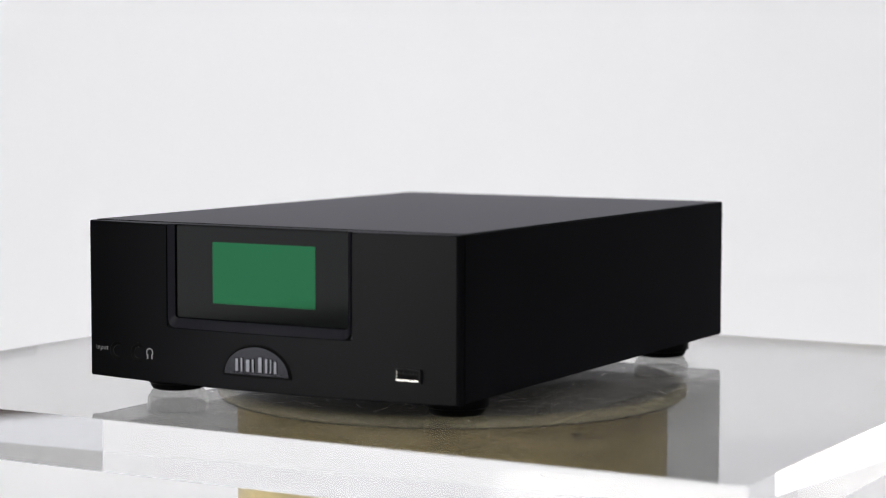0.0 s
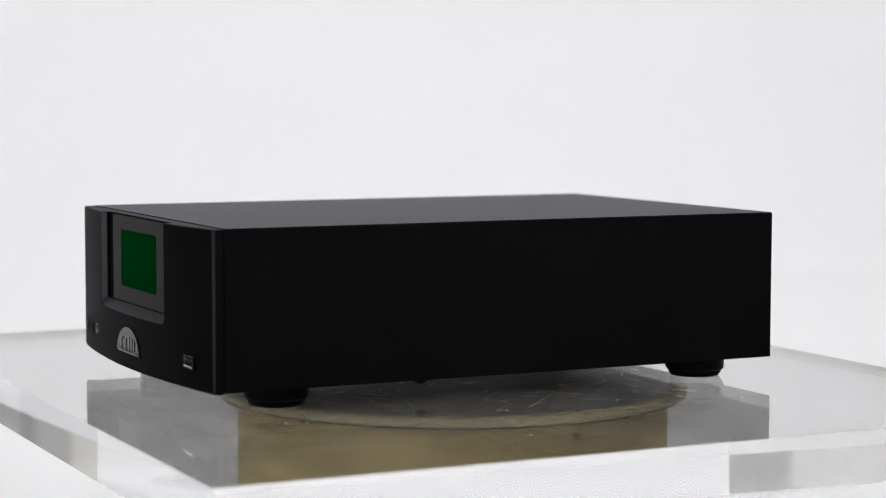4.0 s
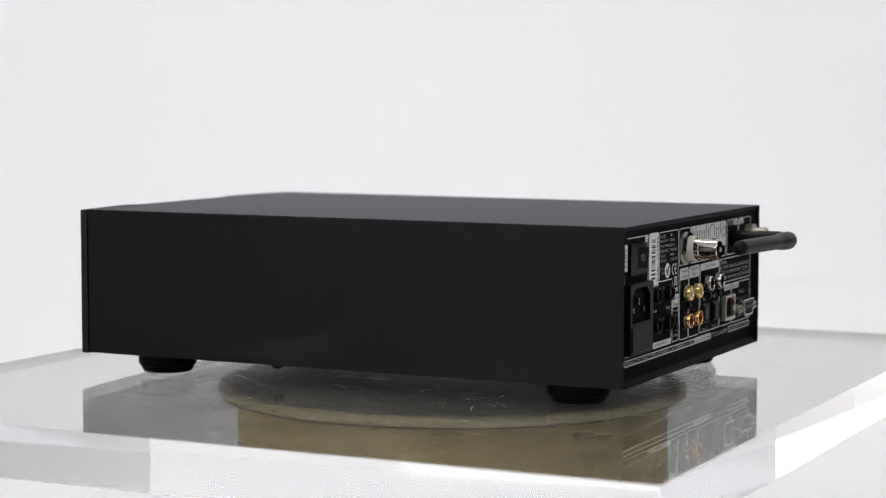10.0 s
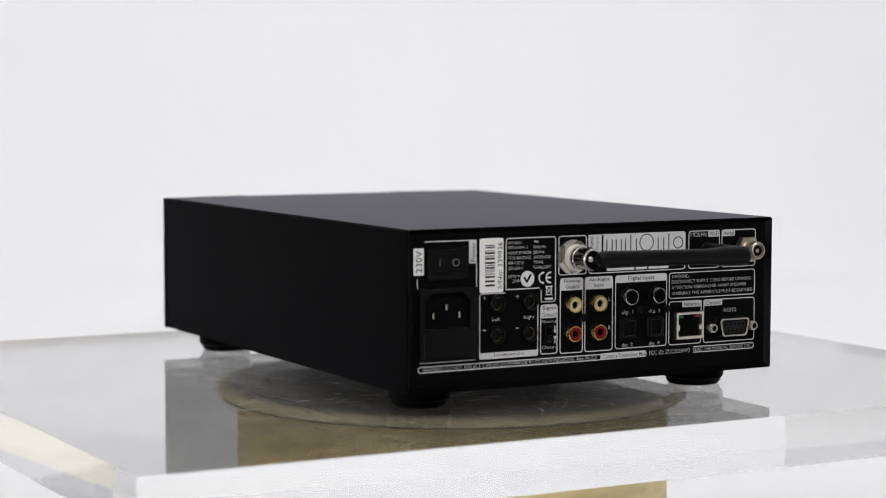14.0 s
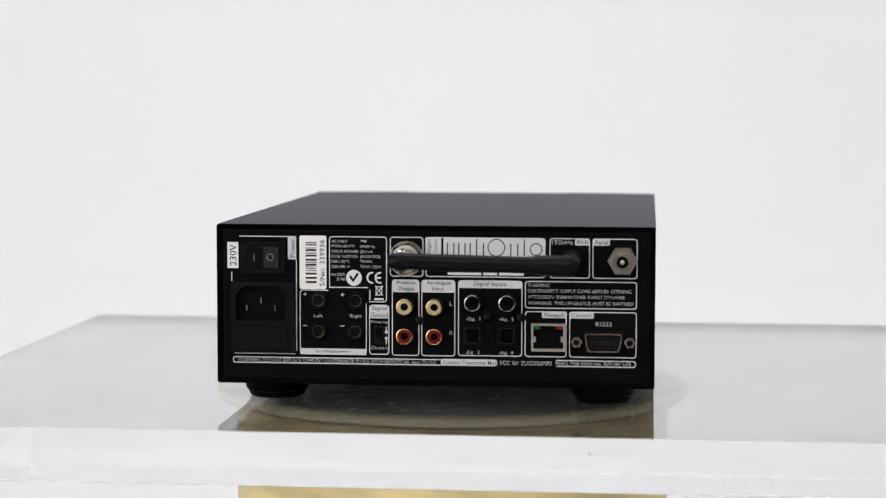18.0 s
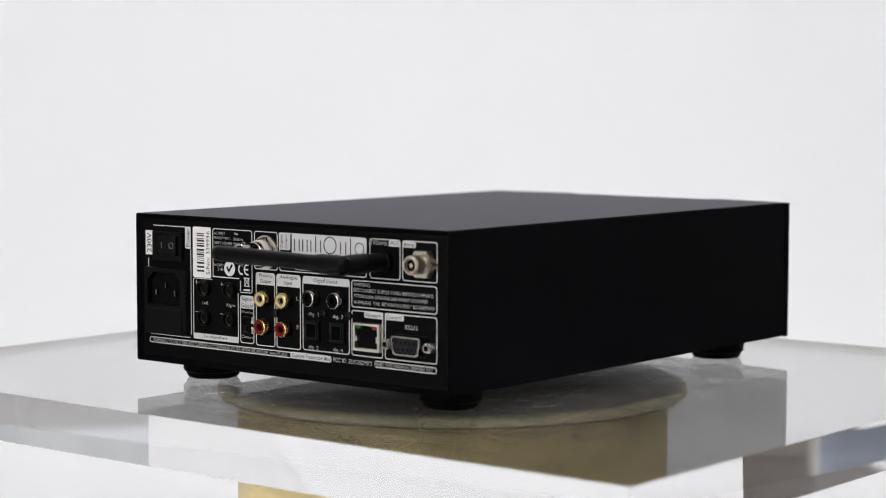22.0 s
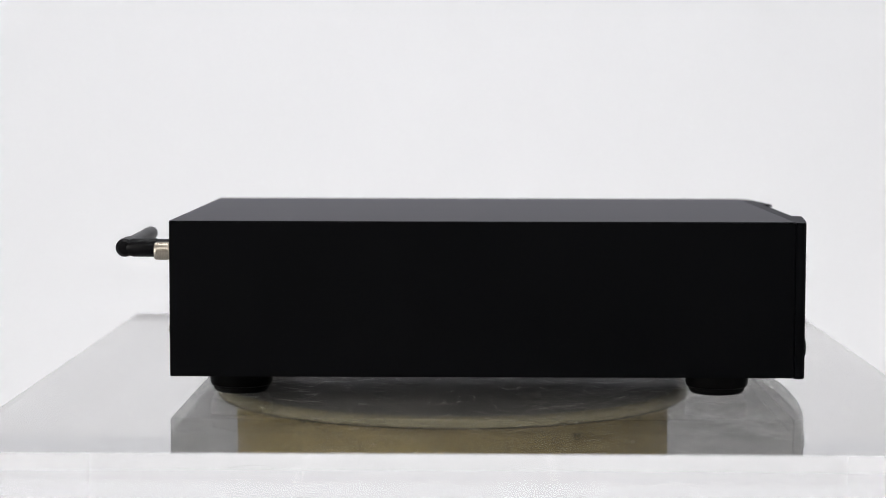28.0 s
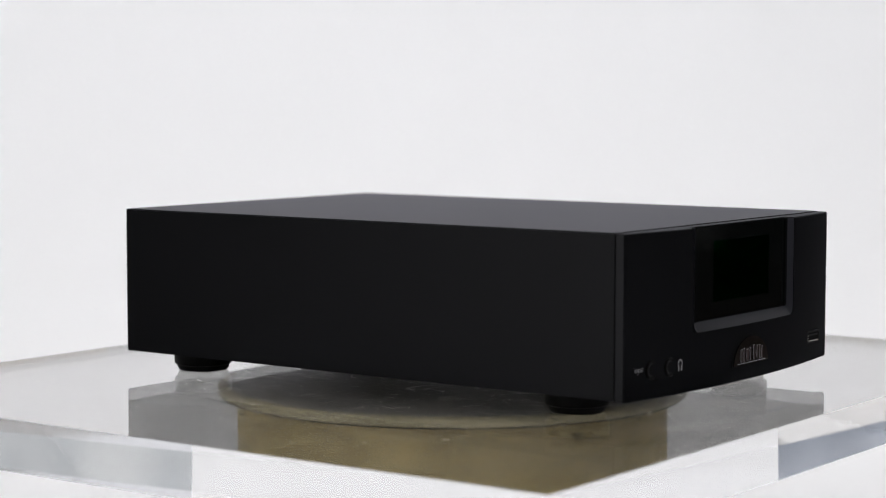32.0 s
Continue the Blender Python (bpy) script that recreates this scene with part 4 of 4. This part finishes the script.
for t, cy, x1 in (("WARNING:", 304, 490), ("DISCONNECT SUPPLY CORD BEFORE OPENING", 326, 815), ("ATTENTION: DEBRANCHER AVANT D'OUVRIR", 350, 790), ("WARNING: THIS APPARATUS MUST BE EARTHED", 375, 823)):
    letters(t, 43.86, 94.15 - 0.1174 * (cy+7), -2.86 + 0.1165 * (x1), 94.15 - 0.1174 * (cy-7), FINE_PRINT, rear)
border(-96.9, 22.89, 3.67, 19.84, rear, r=1.45)
letters("WARNING: DO NOT REPLACE SUPPLIED LOUDSPEAKER PLUGS WITH INDIVIDUAL 4mm PLUGS", -94.33, 20.31, 0.5, 22.3, FINE_PRINT, rear)
tag(2.73, 23.12, 29.41, 19.95, rear, None, 1.2)
letters("Contains Transmitter Mod", 3.9, 20.54, 29.06, 22.54, INK, rear)
letters("FCC ID: ZUCSEDMP3", 30.93, 20.66, 55.04, 22.65, FINE_PRINT, rear)
border(56.56, 23.36, 94.42, 20.19, rear, r=1.45)
part("printed_mask", on(REAR, block(55.97, 22.95, -0.05, 57.95, 20.6, 0.12)), REAR_BLACK, rear)
letters("READ THE MANUAL BEFORE USE", 57.02, 20.89, 92.21, 22.65, FINE_PRINT, rear)

# network and control
border(42.34, 46.25, 62.03, 24.65, rear)
tag(50.38, 46.13, 62.03, 43.08, rear)
letters("Network", 51.43, 43.55, 60.98, 45.55, INK, rear)
net = part("network_socket", on(REAR, collar(rounded(45.49, 40.73, 61.57, 27.58, 0.3, 2), rounded(46.54, 39.68, 60.52, 28.88, 0.2, 2), -0.3, 2.6)), STEEL, amp, "metal-shelled network socket with two small lamps")
part("socket_hole", on(REAR, block(46.54, 39.68, -0.2, 60.52, 28.88, 0.4)), CAVITY, net)
part("green_lamp", on(REAR, block(46.77, 39.68, 0.3, 49.8, 38.03, 2.2, 0.2, 1)), LED_GREEN, net)
part("red_lamp", on(REAR, block(57.02, 39.68, 0.3, 60.28, 38.03, 2.2, 0.2, 1)), LED_RED, net)
for x0, x1 in ((424, 434), (534, 544)):
    part("spring_tab", on(REAR, block(-2.86 + 0.1165 * (x0), 34.51, 0.5, -2.86 + 0.1165 * (x1), 31.93, 2.3, 0.15, 1)), STEEL, net)
border(63.2, 46.25, 94.65, 24.65, rear)
tag(63.2, 46.13, 74.61, 43.08, rear)
letters("Control", 64.25, 43.55, 73.33, 45.55, INK, rear)
letters("RS232", 75.55, 39.56, 83.12, 41.44, FINE_PRINT, rear)


def dsub(x0, y0, x1, y1, taper, r):
    (a, b), (c, d) = (-2.86 + 0.1165 * (x0), 94.15 - 0.1174 * (y0)), (-2.86 + 0.1165 * (x1), 94.15 - 0.1174 * (y1))
    pts = rounded(a, d, c, b, r, 4)
    m = (b + d) / 2
    return [(u + (taper * (m - v) / (b - d) * (1 if u < (a + c) / 2 else -1)), v) for u, v in pts]


port = part("serial_socket", on(REAR, collar(dsub(634, 490, 776, 566, 1.6, 1.6), dsub(641.5, 496.5, 768.5, 559.5, 1.5, 1.35), -0.3, 4.6)), CHROME, amp, "nine-pin serial socket in a metal shell")
part("flange", on(REAR, block(70.07, 37.21, -0.2, 88.48, 27.0, 0.6, 0.3, 1)), PLASTIC, port)
part("socket_face", on(REAR, prism(dsub(648, 503, 762, 553, 1.4, 1.2), 0, 4.5)), DARK_PLASTIC, port)
for k in range(9):
    u, v = (-2.86 + 0.1165 * (660+22.5*k), 33.81) if k < 5 else (-2.86 + 0.1165 * (671+22.5*(k-5)), 30.64)
    part("pin_hole", on(REAR, prism(circle(u, v, 0.62, 10), 4.4, 4.6)), CAVITY, port)
for cx in (598, 810):
    u, v = (-2.86 + 0.1165 * (cx), 32.16)
    sc = part("jack_screw", on(REAR, prism(circle(u, v, 2.5, 6), -0.2, 3.4)), STEEL, port)
    part("jack_screw_rim", on(REAR, collar(circle(u, v, 2.0), circle(u, v, 1.3), 3.2, 4.4)), CHROME, port)
    part("jack_screw_hole", on(REAR, prism(circle(u, v, 1.3, 16), 3.2, 3.6)), CAVITY, port)


# ---- turning ----
def motions():
    # a steady turn with the slight unevenness of the drive
    rate, start = -8.6183, -29.605
    drift = dict(zip((0, 1, 2, 3, 6, 7, 8, 9, 10, 11, 12, 13, 14, 17, 18, 19, 20, 21, 22, 23, 24, 27, 28, 29, 30, 31, 32),
                     (0.29, 0.5, 0.42, 0.38, 0.6, 0.4, 0.36, 0.14, -0.05, -0.25, -0.42, -0.62, -0.76, -0.6, -0.76, -0.62, -0.06, 0.14, 0.28, 0.18, 0.34, 0.42, 0.46, 0.33, 0.42, -0.1, -0.15)))
    rows_amp, rows_sheet, rows_platter = [], [], []
    for t, d in drift.items():
        a = start + rate * t + d
        c, s = math.cos(radians(a)), math.sin(radians(a))
        rows_amp.append((t, pose(OFF_X * c - OFF_Y * s, OFF_X * s + OFF_Y * c, TOP, 0, 0, a)))
        rows_sheet.append((t, pose(0, 0, 0, 0, 0, a)))
        rows_platter.append((t, pose(0, 0, -SLAB_T - 0.0002 - base_z, 0, 0, a)))
    walk(amp, rows_amp)
    walk(sheet, rows_sheet)
    walk(platter, rows_platter)


motions()
